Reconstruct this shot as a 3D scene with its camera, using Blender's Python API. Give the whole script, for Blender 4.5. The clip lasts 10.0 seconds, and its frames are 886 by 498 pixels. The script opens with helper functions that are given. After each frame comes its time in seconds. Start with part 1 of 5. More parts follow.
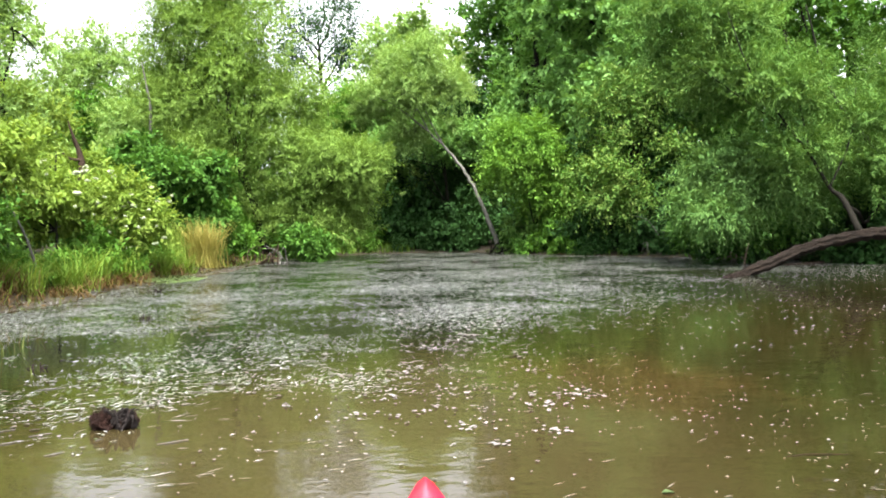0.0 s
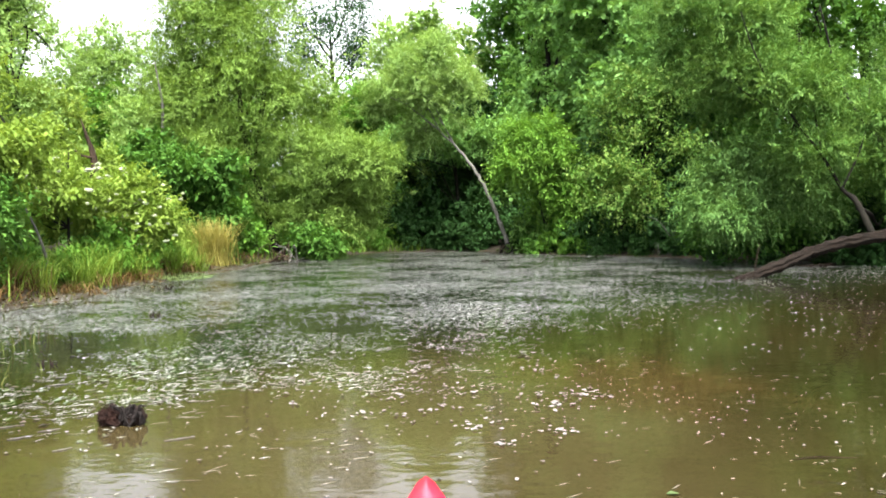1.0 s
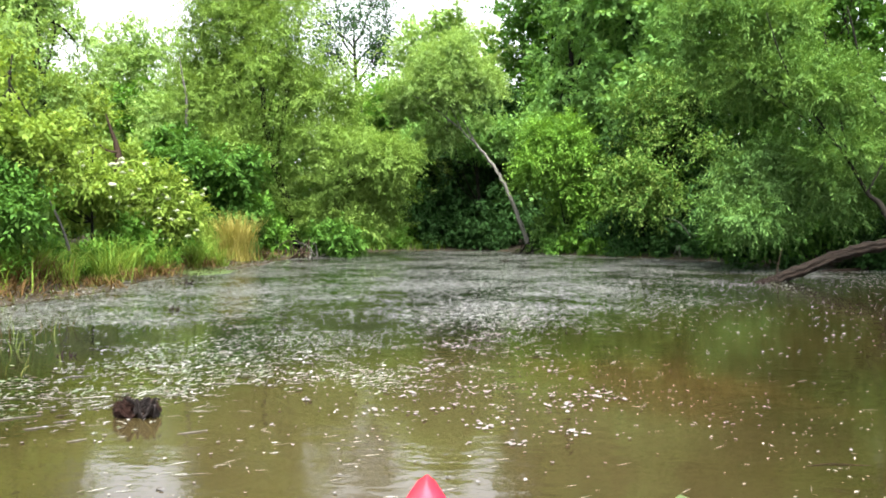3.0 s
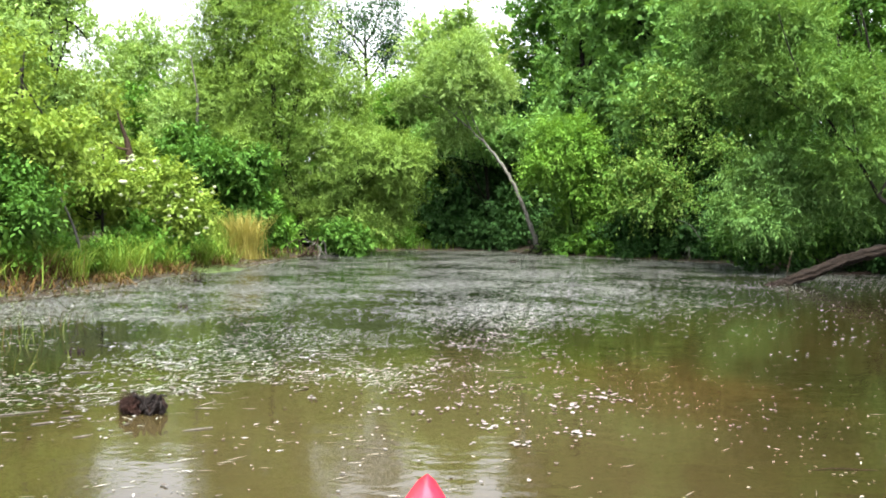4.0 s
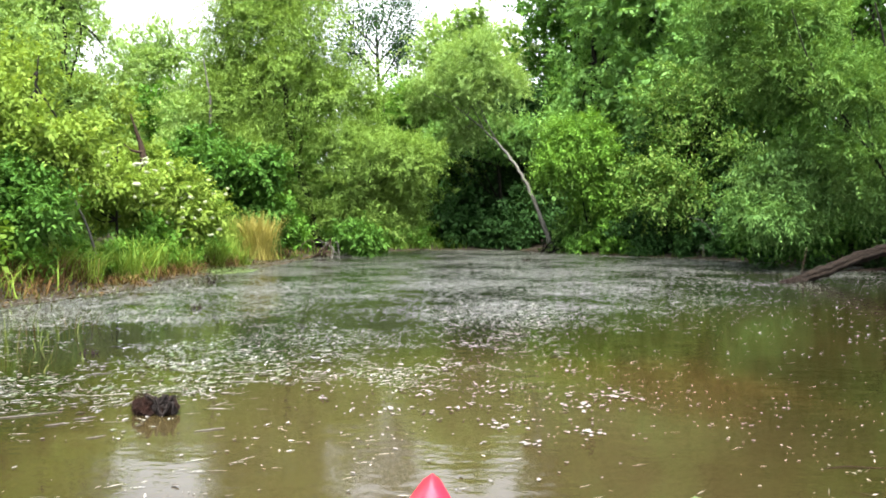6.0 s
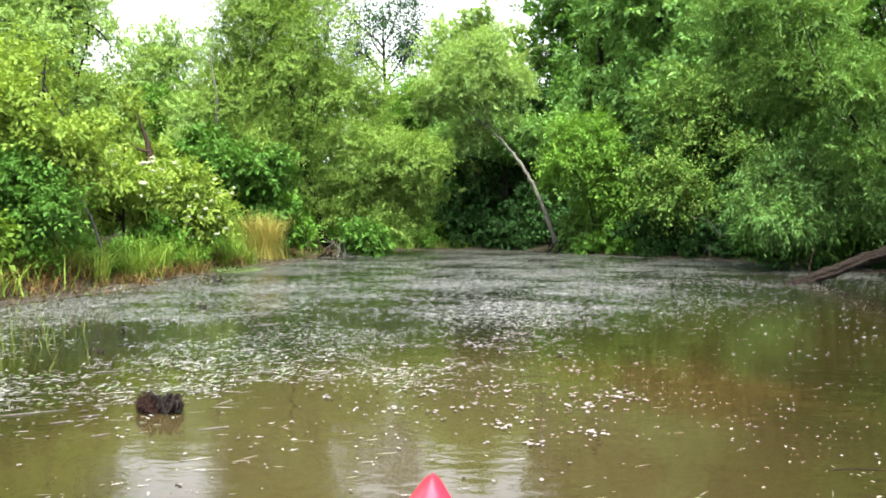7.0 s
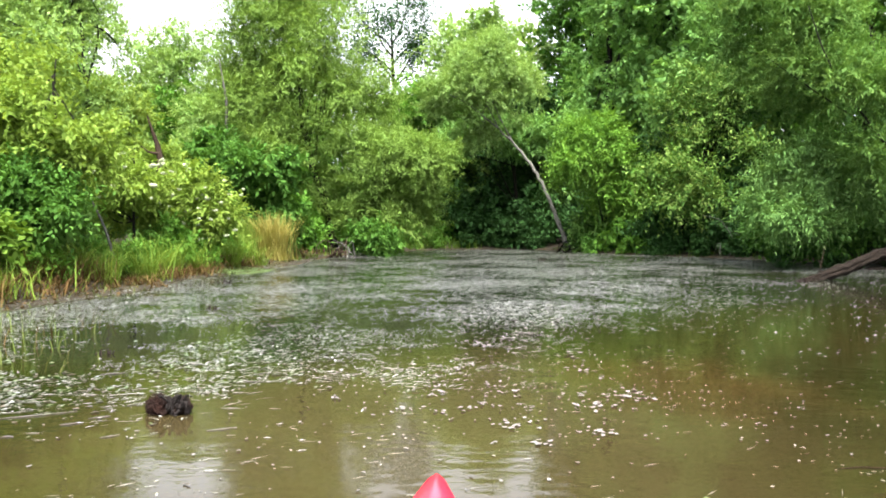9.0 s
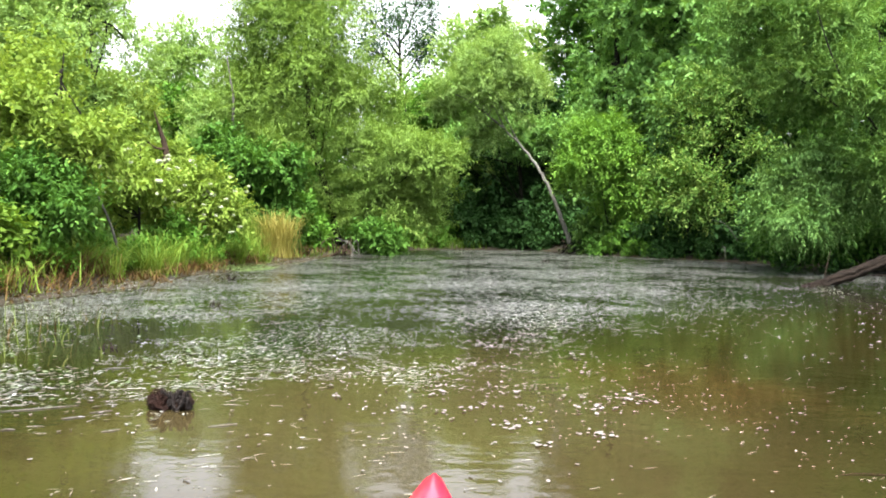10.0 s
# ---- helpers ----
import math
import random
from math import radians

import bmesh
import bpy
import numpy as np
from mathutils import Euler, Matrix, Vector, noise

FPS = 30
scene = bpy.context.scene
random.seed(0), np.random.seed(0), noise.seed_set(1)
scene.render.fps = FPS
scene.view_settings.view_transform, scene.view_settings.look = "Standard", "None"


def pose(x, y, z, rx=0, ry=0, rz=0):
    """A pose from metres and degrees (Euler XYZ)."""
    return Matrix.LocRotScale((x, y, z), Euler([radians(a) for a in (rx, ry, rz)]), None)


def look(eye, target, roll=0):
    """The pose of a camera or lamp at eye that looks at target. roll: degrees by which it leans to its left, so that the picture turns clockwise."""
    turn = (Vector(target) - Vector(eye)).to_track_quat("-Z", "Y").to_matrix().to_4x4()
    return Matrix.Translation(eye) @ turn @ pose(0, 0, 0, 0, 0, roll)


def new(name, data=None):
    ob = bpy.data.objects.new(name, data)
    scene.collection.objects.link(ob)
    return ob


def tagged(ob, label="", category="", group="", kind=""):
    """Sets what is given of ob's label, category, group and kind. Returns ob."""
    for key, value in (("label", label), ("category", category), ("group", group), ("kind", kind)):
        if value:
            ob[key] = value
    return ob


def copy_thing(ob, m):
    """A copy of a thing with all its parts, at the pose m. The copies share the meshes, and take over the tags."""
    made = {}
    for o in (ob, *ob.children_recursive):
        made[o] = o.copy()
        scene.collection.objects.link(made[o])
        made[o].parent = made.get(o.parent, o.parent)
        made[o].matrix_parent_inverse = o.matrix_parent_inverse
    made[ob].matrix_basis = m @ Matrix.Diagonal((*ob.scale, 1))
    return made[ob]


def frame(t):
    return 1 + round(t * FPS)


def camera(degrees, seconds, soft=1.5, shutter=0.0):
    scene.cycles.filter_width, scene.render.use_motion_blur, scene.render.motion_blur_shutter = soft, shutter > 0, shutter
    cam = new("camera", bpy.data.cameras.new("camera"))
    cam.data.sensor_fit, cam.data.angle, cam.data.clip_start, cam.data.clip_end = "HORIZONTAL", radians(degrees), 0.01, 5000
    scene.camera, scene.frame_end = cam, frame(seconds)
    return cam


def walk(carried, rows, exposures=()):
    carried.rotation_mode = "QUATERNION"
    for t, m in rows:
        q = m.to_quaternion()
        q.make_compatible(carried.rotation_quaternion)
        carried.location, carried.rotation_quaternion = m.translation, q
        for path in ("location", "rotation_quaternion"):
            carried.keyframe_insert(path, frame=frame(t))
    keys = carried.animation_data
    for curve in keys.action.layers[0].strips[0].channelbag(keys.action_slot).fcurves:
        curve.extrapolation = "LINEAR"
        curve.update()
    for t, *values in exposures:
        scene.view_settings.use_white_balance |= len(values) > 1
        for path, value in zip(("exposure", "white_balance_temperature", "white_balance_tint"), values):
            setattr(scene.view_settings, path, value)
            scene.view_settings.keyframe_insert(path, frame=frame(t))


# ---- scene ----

# ---------------------------------------------------------------- camera
# The camera rides 0.75 m over the water in a boat that swings slowly round
# about a point one metre ahead of the camera.
EYE_HEIGHT = 0.75
SWING = 1.0
TURNS = [  # seconds, yaw, pitch, roll
    (0.0, -3.598, -1.563, 1.081), (0.5, -3.180, -1.630, 0.608), (1.0, -2.843, -1.606, 0.723),
    (1.5, -2.472, -1.633, 0.650), (2.0, -2.054, -1.671, -0.084), (2.5, -1.695, -1.677, 0.088),
    (4.0, -0.687, -1.699, -0.579), (4.5, -0.476, -1.711, -0.261), (5.0, -0.238, -1.691, 0.002),
    (5.5, 0.000, -1.713, 0.000), (7.0, 0.689, -1.758, -0.270), (7.5, 0.883, -1.756, -0.312),
    (8.0, 1.077, -1.759, -0.384), (8.5, 1.240, -1.756, -0.088), (9.0, 1.377, -1.757, 0.116),
    (9.5, 1.550, -1.775, -0.135), (10.0, 1.734, -1.774, -0.713),
]
cam = camera(57.2, 10.0, soft=1.8)
EXPOSURE = 2.86
walk(cam, [(t, pose(SWING * math.sin(radians(yaw)), SWING * (1 - math.cos(radians(yaw))), EYE_HEIGHT, 90 + pitch, roll, yaw))
           for t, yaw, pitch, roll in TURNS], exposures=[(0.0, EXPOSURE), (10.0, EXPOSURE)])

# ---------------------------------------------------------------- light: bright overcast
SUN_ELEVATION, SUN_AZIMUTH = 63.0, 174.0   # degrees; azimuth clockwise from +y
world = bpy.data.worlds.new("overcast_sky")
scene.world = world
world.use_nodes = True
wn, wl = world.node_tree.nodes, world.node_tree.links
wn.clear()
sky = wn.new("ShaderNodeTexSky")
sky.sky_type, sky.sun_disc = "NISHITA", False
sky.sun_elevation, sky.sun_rotation = radians(SUN_ELEVATION), radians(SUN_AZIMUTH)
sky.air_density, sky.dust_density, sky.ozone_density = 1.0, 3.0, 1.0
cloud = wn.new("ShaderNodeHueSaturation")
cloud.inputs["Saturation"].default_value = 0.18
cloud.inputs["Value"].default_value = 1.0
bg = wn.new("ShaderNodeBackground")
bg.inputs["Strength"].default_value = 0.105
wout = wn.new("ShaderNodeOutputWorld")
wl.new(sky.outputs[0], cloud.inputs["Color"])
wl.new(cloud.outputs[0], bg.inputs["Color"])
wl.new(bg.outputs[0], wout.inputs["Surface"])
sun_data = bpy.data.lights.new("sun", "SUN")
sun_data.energy, sun_data.angle, sun_data.color = 2.2, radians(25), (1.0, 0.945, 0.86)
sun = new("sun", sun_data)
az, el = radians(SUN_AZIMUTH), radians(SUN_ELEVATION)
sun.matrix_world = look((20 * math.sin(az) * math.cos(el), 20 * math.cos(az) * math.cos(el), 20 * math.sin(el)), (0, 0, 0))


# ---------------------------------------------------------------- materials
def base_material(name):
    m = bpy.data.materials.new(name)
    m.use_nodes = True
    return m, m.node_tree.nodes, m.node_tree.links, m.node_tree.nodes["Principled BSDF"]


def ramp(nodes, stops):
    r = nodes.new("ShaderNodeValToRGB")
    while len(r.color_ramp.elements) < len(stops):
        r.color_ramp.elements.new(0.5)
    for e, (p, c) in zip(r.color_ramp.elements, stops):
        e.position, e.color = p, (*c, 1)
    return r


def noise_node(nodes, links, scale, detail=4.0, rough=0.55, coords="Object", stretch=None):
    tc = nodes.new("ShaderNodeTexCoord")
    n = nodes.new("ShaderNodeTexNoise")
    n.inputs["Scale"].default_value, n.inputs["Detail"].default_value, n.inputs["Roughness"].default_value = scale, detail, rough
    if stretch:
        mp = nodes.new("ShaderNodeMapping")
        mp.inputs["Scale"].default_value = stretch
        links.new(tc.outputs[coords], mp.inputs["Vector"])
        links.new(mp.outputs[0], n.inputs["Vector"])
    else:
        links.new(tc.outputs[coords], n.inputs["Vector"])
    return n


def leaf_material(name, dark, mid, light, glow=0.4, gloss=0.6, patch=0.9):
    """Leaves: each its own tint, drifting over the crown; light passes through them."""
    m, nodes, links, p = base_material(name)
    geo = nodes.new("ShaderNodeNewGeometry")
    total = geo.outputs["Random Per Island"]
    weight = 0.30
    for scale, share in ((patch, 0.38), (patch * 5.5, 0.32)):
        n = noise_node(nodes, links, scale, 2.0)
        part_of = nodes.new("ShaderNodeMath")
        part_of.operation = "MULTIPLY"
        part_of.inputs[1].default_value = share
        links.new(n.outputs["Fac"], part_of.inputs[0])
        mix = nodes.new("ShaderNodeMath")
        mix.operation = "MULTIPLY_ADD"
        mix.inputs[1].default_value = weight
        links.new(total, mix.inputs[0])
        links.new(part_of.outputs[0], mix.inputs[2])
        total, weight = mix.outputs[0], 1.0
    r = ramp(nodes, [(0.22, dark), (0.5, mid), (0.78, light)])
    links.new(mix.outputs[0], r.inputs["Fac"])
    links.new(r.outputs["Color"], p.inputs["Base Color"])
    p.inputs["Roughness"].default_value = gloss
    p.inputs["Specular IOR Level"].default_value = 0.05
    tr = nodes.new("ShaderNodeBsdfTranslucent")
    warm = nodes.new("ShaderNodeMix")
    warm.data_type, warm.blend_type = "RGBA", "MULTIPLY"
    warm.inputs["Factor"].default_value = 1.0
    warm.inputs[7].default_value = (1.35, 1.3, 0.7, 1)
    links.new(r.outputs["Color"], warm.inputs[6])
    links.new(warm.outputs[2], tr.inputs["Color"])
    ms = nodes.new("ShaderNodeMixShader")
    ms.inputs["Fac"].default_value = glow * 0.68
    links.new(p.outputs[0], ms.inputs[1])
    links.new(tr.outputs[0], ms.inputs[2])
    links.new(ms.outputs[0], nodes["Material Output"].inputs["Surface"])
    return m


def rough_material(name, dark, light, scale, roughness=0.85, bump=0.4, stretch=None, fine=6.0):
    """Bark, soil, mud: two scales of noise in colour and relief."""
    m, nodes, links, p = base_material(name)
    n1 = noise_node(nodes, links, scale, 5.0, 0.6, stretch=stretch)
    n2 = noise_node(nodes, links, scale * fine, 5.0, 0.65, stretch=stretch)
    add = nodes.new("ShaderNodeMath")
    add.operation = "MULTIPLY_ADD"
    add.inputs[1].default_value = 0.5
    links.new(n1.outputs["Fac"], add.inputs[0])
    half = nodes.new("ShaderNodeMath")
    half.operation = "MULTIPLY"
    half.inputs[1].default_value = 0.5
    links.new(n2.outputs["Fac"], half.inputs[0])
    links.new(half.outputs[0], add.inputs[2])
    r = ramp(nodes, [(0.36, dark), (0.64, light)])
    links.new(add.outputs[0], r.inputs["Fac"])
    links.new(r.outputs["Color"], p.inputs["Base Color"])
    p.inputs["Roughness"].default_value = roughness
    p.inputs["Specular IOR Level"].default_value = 0.12
    b = nodes.new("ShaderNodeBump")
    b.inputs["Strength"].default_value, b.inputs["Distance"].default_value = bump, 0.03
    links.new(add.outputs[0], b.inputs["Height"])
    links.new(b.outputs[0], p.inputs["Normal"])
    return m


def island_material(name, colours, roughness=0.6, spec=0.3):
    """Small loose bits, each with its own tint."""
    m, nodes, links, p = base_material(name)
    geo = nodes.new("ShaderNodeNewGeometry")
    r = ramp(nodes, [(i / max(1, len(colours) - 1), c) for i, c in enumerate(colours)])
    links.new(geo.outputs["Random Per Island"], r.inputs["Fac"])
    links.new(r.outputs["Color"], p.inputs["Base Color"])
    p.inputs["Roughness"].default_value = roughness
    p.inputs["Specular IOR Level"].default_value = spec
    return m


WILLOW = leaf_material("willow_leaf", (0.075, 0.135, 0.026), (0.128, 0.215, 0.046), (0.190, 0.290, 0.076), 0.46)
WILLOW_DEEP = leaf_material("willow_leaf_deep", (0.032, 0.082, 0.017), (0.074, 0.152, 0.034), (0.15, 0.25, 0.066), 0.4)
# brighter willow copy: the light on the front shrub is put into its colour
WILLOW_LIT = leaf_material("willow_leaf_lit", (0.042, 0.105, 0.026), (0.09, 0.182, 0.05), (0.16, 0.27, 0.086), 0.42)
YELLOW_GREEN = leaf_material("yellow_green_leaf", (0.085, 0.147, 0.022), (0.143, 0.224, 0.038), (0.228, 0.305, 0.07), 0.5)
HEDGE = leaf_material("hedge_leaf", (0.036, 0.085, 0.011), (0.08, 0.15, 0.02), (0.15, 0.23, 0.042), 0.4)
FRESH = leaf_material("fresh_green_leaf", (0.034, 0.094, 0.013), (0.07, 0.165, 0.023), (0.125, 0.25, 0.04), 0.38)
DARK_GREEN = leaf_material("dark_green_leaf", (0.024, 0.066, 0.011), (0.05, 0.124, 0.021), (0.1, 0.205, 0.038), 0.38)
# darkened leaf copy: the shade of the recesses is put into its colour
SHADED_LEAF = leaf_material("shaded_leaf", (0.012, 0.034, 0.010), (0.022, 0.058, 0.015), (0.042, 0.095, 0.026), 0.2)
MID_GREEN = leaf_material("mid_green_leaf", (0.064, 0.15, 0.038), (0.118, 0.24, 0.064), (0.185, 0.325, 0.1), 0.46)
LIME = leaf_material("lime_leaf", (0.038, 0.104, 0.012), (0.088, 0.19, 0.026), (0.165, 0.29, 0.052), 0.4)
PALE_WOOD = leaf_material("pale_wood_leaf", (0.106, 0.183, 0.046), (0.160, 0.262, 0.076), (0.22, 0.327, 0.117), 0.52)
OLIVE = leaf_material("olive_leaf", (0.026, 0.072, 0.014), (0.072, 0.15, 0.028), (0.23, 0.305, 0.085), 0.34, patch=2.6)
BARK = rough_material("bark_brown", (0.003, 0.0028, 0.002), (0.012, 0.0108, 0.0078), 5.0, 0.9, 0.6, (1, 1, 0.25))
BARK_PALE = rough_material("bark_pale", (0.042, 0.041, 0.036), (0.15, 0.146, 0.13), 5.0, 0.85, 0.4, (1, 1, 0.3))
BARK_RED = rough_material("dead_bark", (0.015, 0.0095, 0.0065), (0.058, 0.04, 0.028), 7.0, 0.9, 0.6, (1, 1, 0.3))
LOG_BARK = rough_material("log_bark", (0.0006, 0.0005, 0.0004), (0.019, 0.0135, 0.0100), 13.0, 0.9, 1.0, (0.25, 1.5, 1.5), 4.0)
SOGGY_ROOT = rough_material("sodden_root", (0.0025, 0.0016, 0.0013), (0.028, 0.016, 0.012), 40.0, 0.5, 0.8)
SOIL = rough_material("bank_soil", (0.012, 0.0102, 0.007), (0.048, 0.041, 0.030), 1.6, 0.9, 0.6)
GRASS = leaf_material("grass_blade", (0.058, 0.115, 0.016), (0.122, 0.2, 0.03), (0.215, 0.265, 0.058), 0.45)
REED = leaf_material("reed_blade", (0.035, 0.06, 0.012), (0.075, 0.105, 0.024), (0.13, 0.15, 0.05), 0.3)
DRY_GRASS = leaf_material("dry_grass_blade", (0.12, 0.12, 0.028), (0.23, 0.21, 0.055), (0.33, 0.29, 0.10), 0.4)
DEAD_SEDGE = leaf_material("dead_sedge_blade", (0.036, 0.021, 0.009), (0.088, 0.054, 0.021), (0.16, 0.115, 0.05), 0.3)
LITTER = leaf_material("dead_leaf_litter", (0.028, 0.018, 0.008), (0.075, 0.047, 0.018), (0.15, 0.10, 0.042), 0.15)
PETAL = island_material("white_petal", [(0.085, 0.08, 0.078), (0.14, 0.13, 0.126), (0.2, 0.187, 0.182)], 0.6)
FLOWER = island_material("white_flower", [(0.14, 0.17, 0.08), (0.25, 0.28, 0.175)], 0.6)
FLECK = island_material("pale_fleck", [(0.14, 0.147, 0.145), (0.29, 0.305, 0.305), (0.45, 0.465, 0.47)], 0.3, 0.7)
DRIFT = island_material("dull_fleck", [(0.05, 0.045, 0.032), (0.16, 0.15, 0.125), (0.32, 0.305, 0.27)], 0.4, 0.5)
STALK = rough_material("pale_stalk", (0.07, 0.068, 0.062), (0.18, 0.175, 0.165), 40.0, 0.5, 0.3)
STRAW = island_material("pale_straw", [(0.14, 0.135, 0.12), (0.28, 0.28, 0.265), (0.42, 0.42, 0.41)], 0.3, 0.7)
LITTER_GREY = island_material("grey_litter", [(0.06, 0.066, 0.066), (0.185, 0.197, 0.202), (0.38, 0.395, 0.405)], 0.4, 0.5)
PAD = island_material("floating_leaf", [(0.03, 0.055, 0.014), (0.055, 0.09, 0.03), (0.085, 0.125, 0.05)], 0.3, 0.6)
DUCKWEED = island_material("duckweed", [(0.06, 0.10, 0.03), (0.10, 0.16, 0.05), (0.14, 0.20, 0.07)], 0.5, 0.3)
SODDEN = island_material("sodden_leaf", [(0.02, 0.016, 0.01), (0.06, 0.045, 0.03)], 0.4, 0.5)


def water_material():
    m, nodes, links, p = base_material("murky_water")
    silt = noise_node(nodes, links, 0.55, 3.0, 0.5, stretch=(1, 0.8, 1))
    r = ramp(nodes, [(0.34, (0.0115, 0.0092, 0.0032)), (0.66, (0.0170, 0.0115, 0.0040))])
    links.new(silt.outputs["Fac"], r.inputs["Fac"])
    where = nodes.new("ShaderNodeTexCoord")
    wisps = noise_node(nodes, links, 1.3, 4.0, 0.6)
    bent = nodes.new("ShaderNodeMix")
    bent.data_type, bent.blend_type = "RGBA", "LINEAR_LIGHT"
    bent.inputs["Factor"].default_value = 0.8
    links.new(where.outputs["Object"], bent.inputs[6])
    links.new(wisps.outputs["Color"], bent.inputs[7])
    body = r.outputs["Color"]
    # lighter brown water ahead of the boat, and a rust-brown cloud beside it
    for centre, reach, colour, most in (((-0.1, 3.3, 0), 2.0, (0.0330, 0.0258, 0.0108, 1), 1.0), ((1.15, 3.85, 0), 0.85, (0.0300, 0.0165, 0.0060, 1), 0.75)):
        away = nodes.new("ShaderNodeVectorMath")
        away.operation = "DISTANCE"
        away.inputs[1].default_value = centre
        links.new(bent.outputs[2], away.inputs[0])
        near = nodes.new("ShaderNodeMapRange")
        near.interpolation_type = "SMOOTHSTEP"
        for key, value in (("From Min", reach * 0.3), ("From Max", reach), ("To Min", most), ("To Max", 0.0)):
            near.inputs[key].default_value = value
        links.new(away.outputs["Value"], near.inputs["Value"])
        mud = nodes.new("ShaderNodeMix")
        mud.data_type = "RGBA"
        links.new(near.outputs[0], mud.inputs["Factor"])
        links.new(body, mud.inputs[6])
        mud.inputs[7].default_value = colour
        body = mud.outputs[2]
    # darker olive water past a ragged line by the raft; the open reach is silt alone
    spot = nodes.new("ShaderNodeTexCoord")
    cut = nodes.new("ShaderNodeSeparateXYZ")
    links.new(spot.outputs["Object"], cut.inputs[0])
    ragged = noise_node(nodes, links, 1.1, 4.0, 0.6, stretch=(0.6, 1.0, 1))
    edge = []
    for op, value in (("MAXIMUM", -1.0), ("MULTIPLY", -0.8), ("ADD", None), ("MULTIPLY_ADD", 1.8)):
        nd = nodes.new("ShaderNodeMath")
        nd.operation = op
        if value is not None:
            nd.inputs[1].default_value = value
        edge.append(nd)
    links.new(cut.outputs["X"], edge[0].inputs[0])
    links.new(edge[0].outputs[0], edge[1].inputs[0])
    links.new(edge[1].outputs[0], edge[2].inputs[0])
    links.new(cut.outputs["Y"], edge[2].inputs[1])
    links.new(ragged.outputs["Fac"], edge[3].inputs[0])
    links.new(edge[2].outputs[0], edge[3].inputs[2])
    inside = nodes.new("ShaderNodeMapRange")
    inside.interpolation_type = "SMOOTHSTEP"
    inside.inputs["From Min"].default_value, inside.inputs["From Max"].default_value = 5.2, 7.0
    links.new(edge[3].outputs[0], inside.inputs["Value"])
    far_tint = nodes.new("ShaderNodeMix")
    far_tint.data_type = "RGBA"
    links.new(inside.outputs[0], far_tint.inputs["Factor"])
    links.new(body, far_tint.inputs[6])
    far_tint.inputs[7].default_value = (0.0150, 0.0168, 0.0098, 1)
    links.new(far_tint.outputs[2], p.inputs["Base Color"])
    p.inputs["Roughness"].default_value = 0.04
    p.inputs["IOR"].default_value = 1.333
    broad = noise_node(nodes, links, 2.2, 2.0, 0.5, stretch=(0.6, 1.0, 1))
    fine = noise_node(nodes, links, 14.0, 3.0, 0.5, stretch=(0.7, 1.0, 1))
    b1 = nodes.new("ShaderNodeBump")
    b1.inputs["Strength"].default_value, b1.inputs["Distance"].default_value = 0.075, 0.05
    b2 = nodes.new("ShaderNodeBump")
    b2.inputs["Strength"].default_value, b2.inputs["Distance"].default_value = 0.10, 0.006
    links.new(broad.outputs["Fac"], b1.inputs["Height"])
    links.new(fine.outputs["Fac"], b2.inputs["Height"])
    links.new(b1.outputs[0], b2.inputs["Normal"])
    links.new(b2.outputs[0], p.inputs["Normal"])
    # the breeze ruffles the open far reach more than the lee by the boat
    place = nodes.new("ShaderNodeTexCoord")
    axes = nodes.new("ShaderNodeSeparateXYZ")
    links.new(place.outputs["Object"], axes.inputs[0])
    for y0, y1, low, high, socket in ((4.0, 12.0, 0.22, 0.35, b2.inputs["Strength"]), (4.0, 14.0, 0.035, 0.12, p.inputs["Roughness"])):
        mr = nodes.new("ShaderNodeMapRange")
        mr.interpolation_type = "SMOOTHSTEP"
        for key, value in (("From Min", y0), ("From Max", y1), ("To Min", low), ("To Max", high)):
            mr.inputs[key].default_value = value
        links.new(axes.outputs["Y"], mr.inputs["Value"])
        links.new(mr.outputs[0], socket)
    return m


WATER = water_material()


def plastic_red():
    m, nodes, links, p = base_material("red_moulded_plastic")
    n = noise_node(nodes, links, 30.0, 4.0)
    r = ramp(nodes, [(0.3, (0.46, 0.008, 0.032)), (0.7, (0.56, 0.013, 0.045))])
    links.new(n.outputs["Fac"], r.inputs["Fac"])
    links.new(r.outputs["Color"], p.inputs["Base Color"])
    p.inputs["Roughness"].default_value = 0.28
    p.inputs["Coat Weight"].default_value, p.inputs["Coat Roughness"].default_value = 0.6, 0.15
    scuff = noise_node(nodes, links, 90.0, 3.0)
    b = nodes.new("ShaderNodeBump")
    b.inputs["Strength"].default_value, b.inputs["Distance"].default_value = 0.08, 0.002
    links.new(scuff.outputs["Fac"], b.inputs["Height"])
    links.new(b.outputs[0], p.inputs["Normal"])
    return m


RED = plastic_red()


# ---------------------------------------------------------------- mesh tools
def quads(name, verts, faces, material, smooth=False):
    """A mesh from arrays of vertices and of quads."""
    verts, faces = np.asarray(verts, dtype=np.float32), np.asarray(faces, dtype=np.int32)
    me = bpy.data.meshes.new(name)
    me.vertices.add(len(verts))
    me.vertices.foreach_set("co", verts.ravel())
    me.loops.add(faces.size)
    me.loops.foreach_set("vertex_index", faces.ravel())
    me.polygons.add(len(faces))
    me.polygons.foreach_set("loop_start", np.arange(0, faces.size, 4, dtype=np.int32))
    if smooth:
        me.polygons.foreach_set("use_smooth", np.ones(len(faces), dtype=bool))
    me.update(calc_edges=True)
    me.materials.append(material)
    return me


def join(pieces):
    vs, fs, k = [], [], 0
    for v, f in pieces:
        vs.append(v)
        fs.append(f + k)
        k += len(v)
    return np.concatenate(vs), np.concatenate(fs)


def unit(a):
    return a / np.maximum(np.linalg.norm(a, axis=-1, keepdims=True), 1e-9)


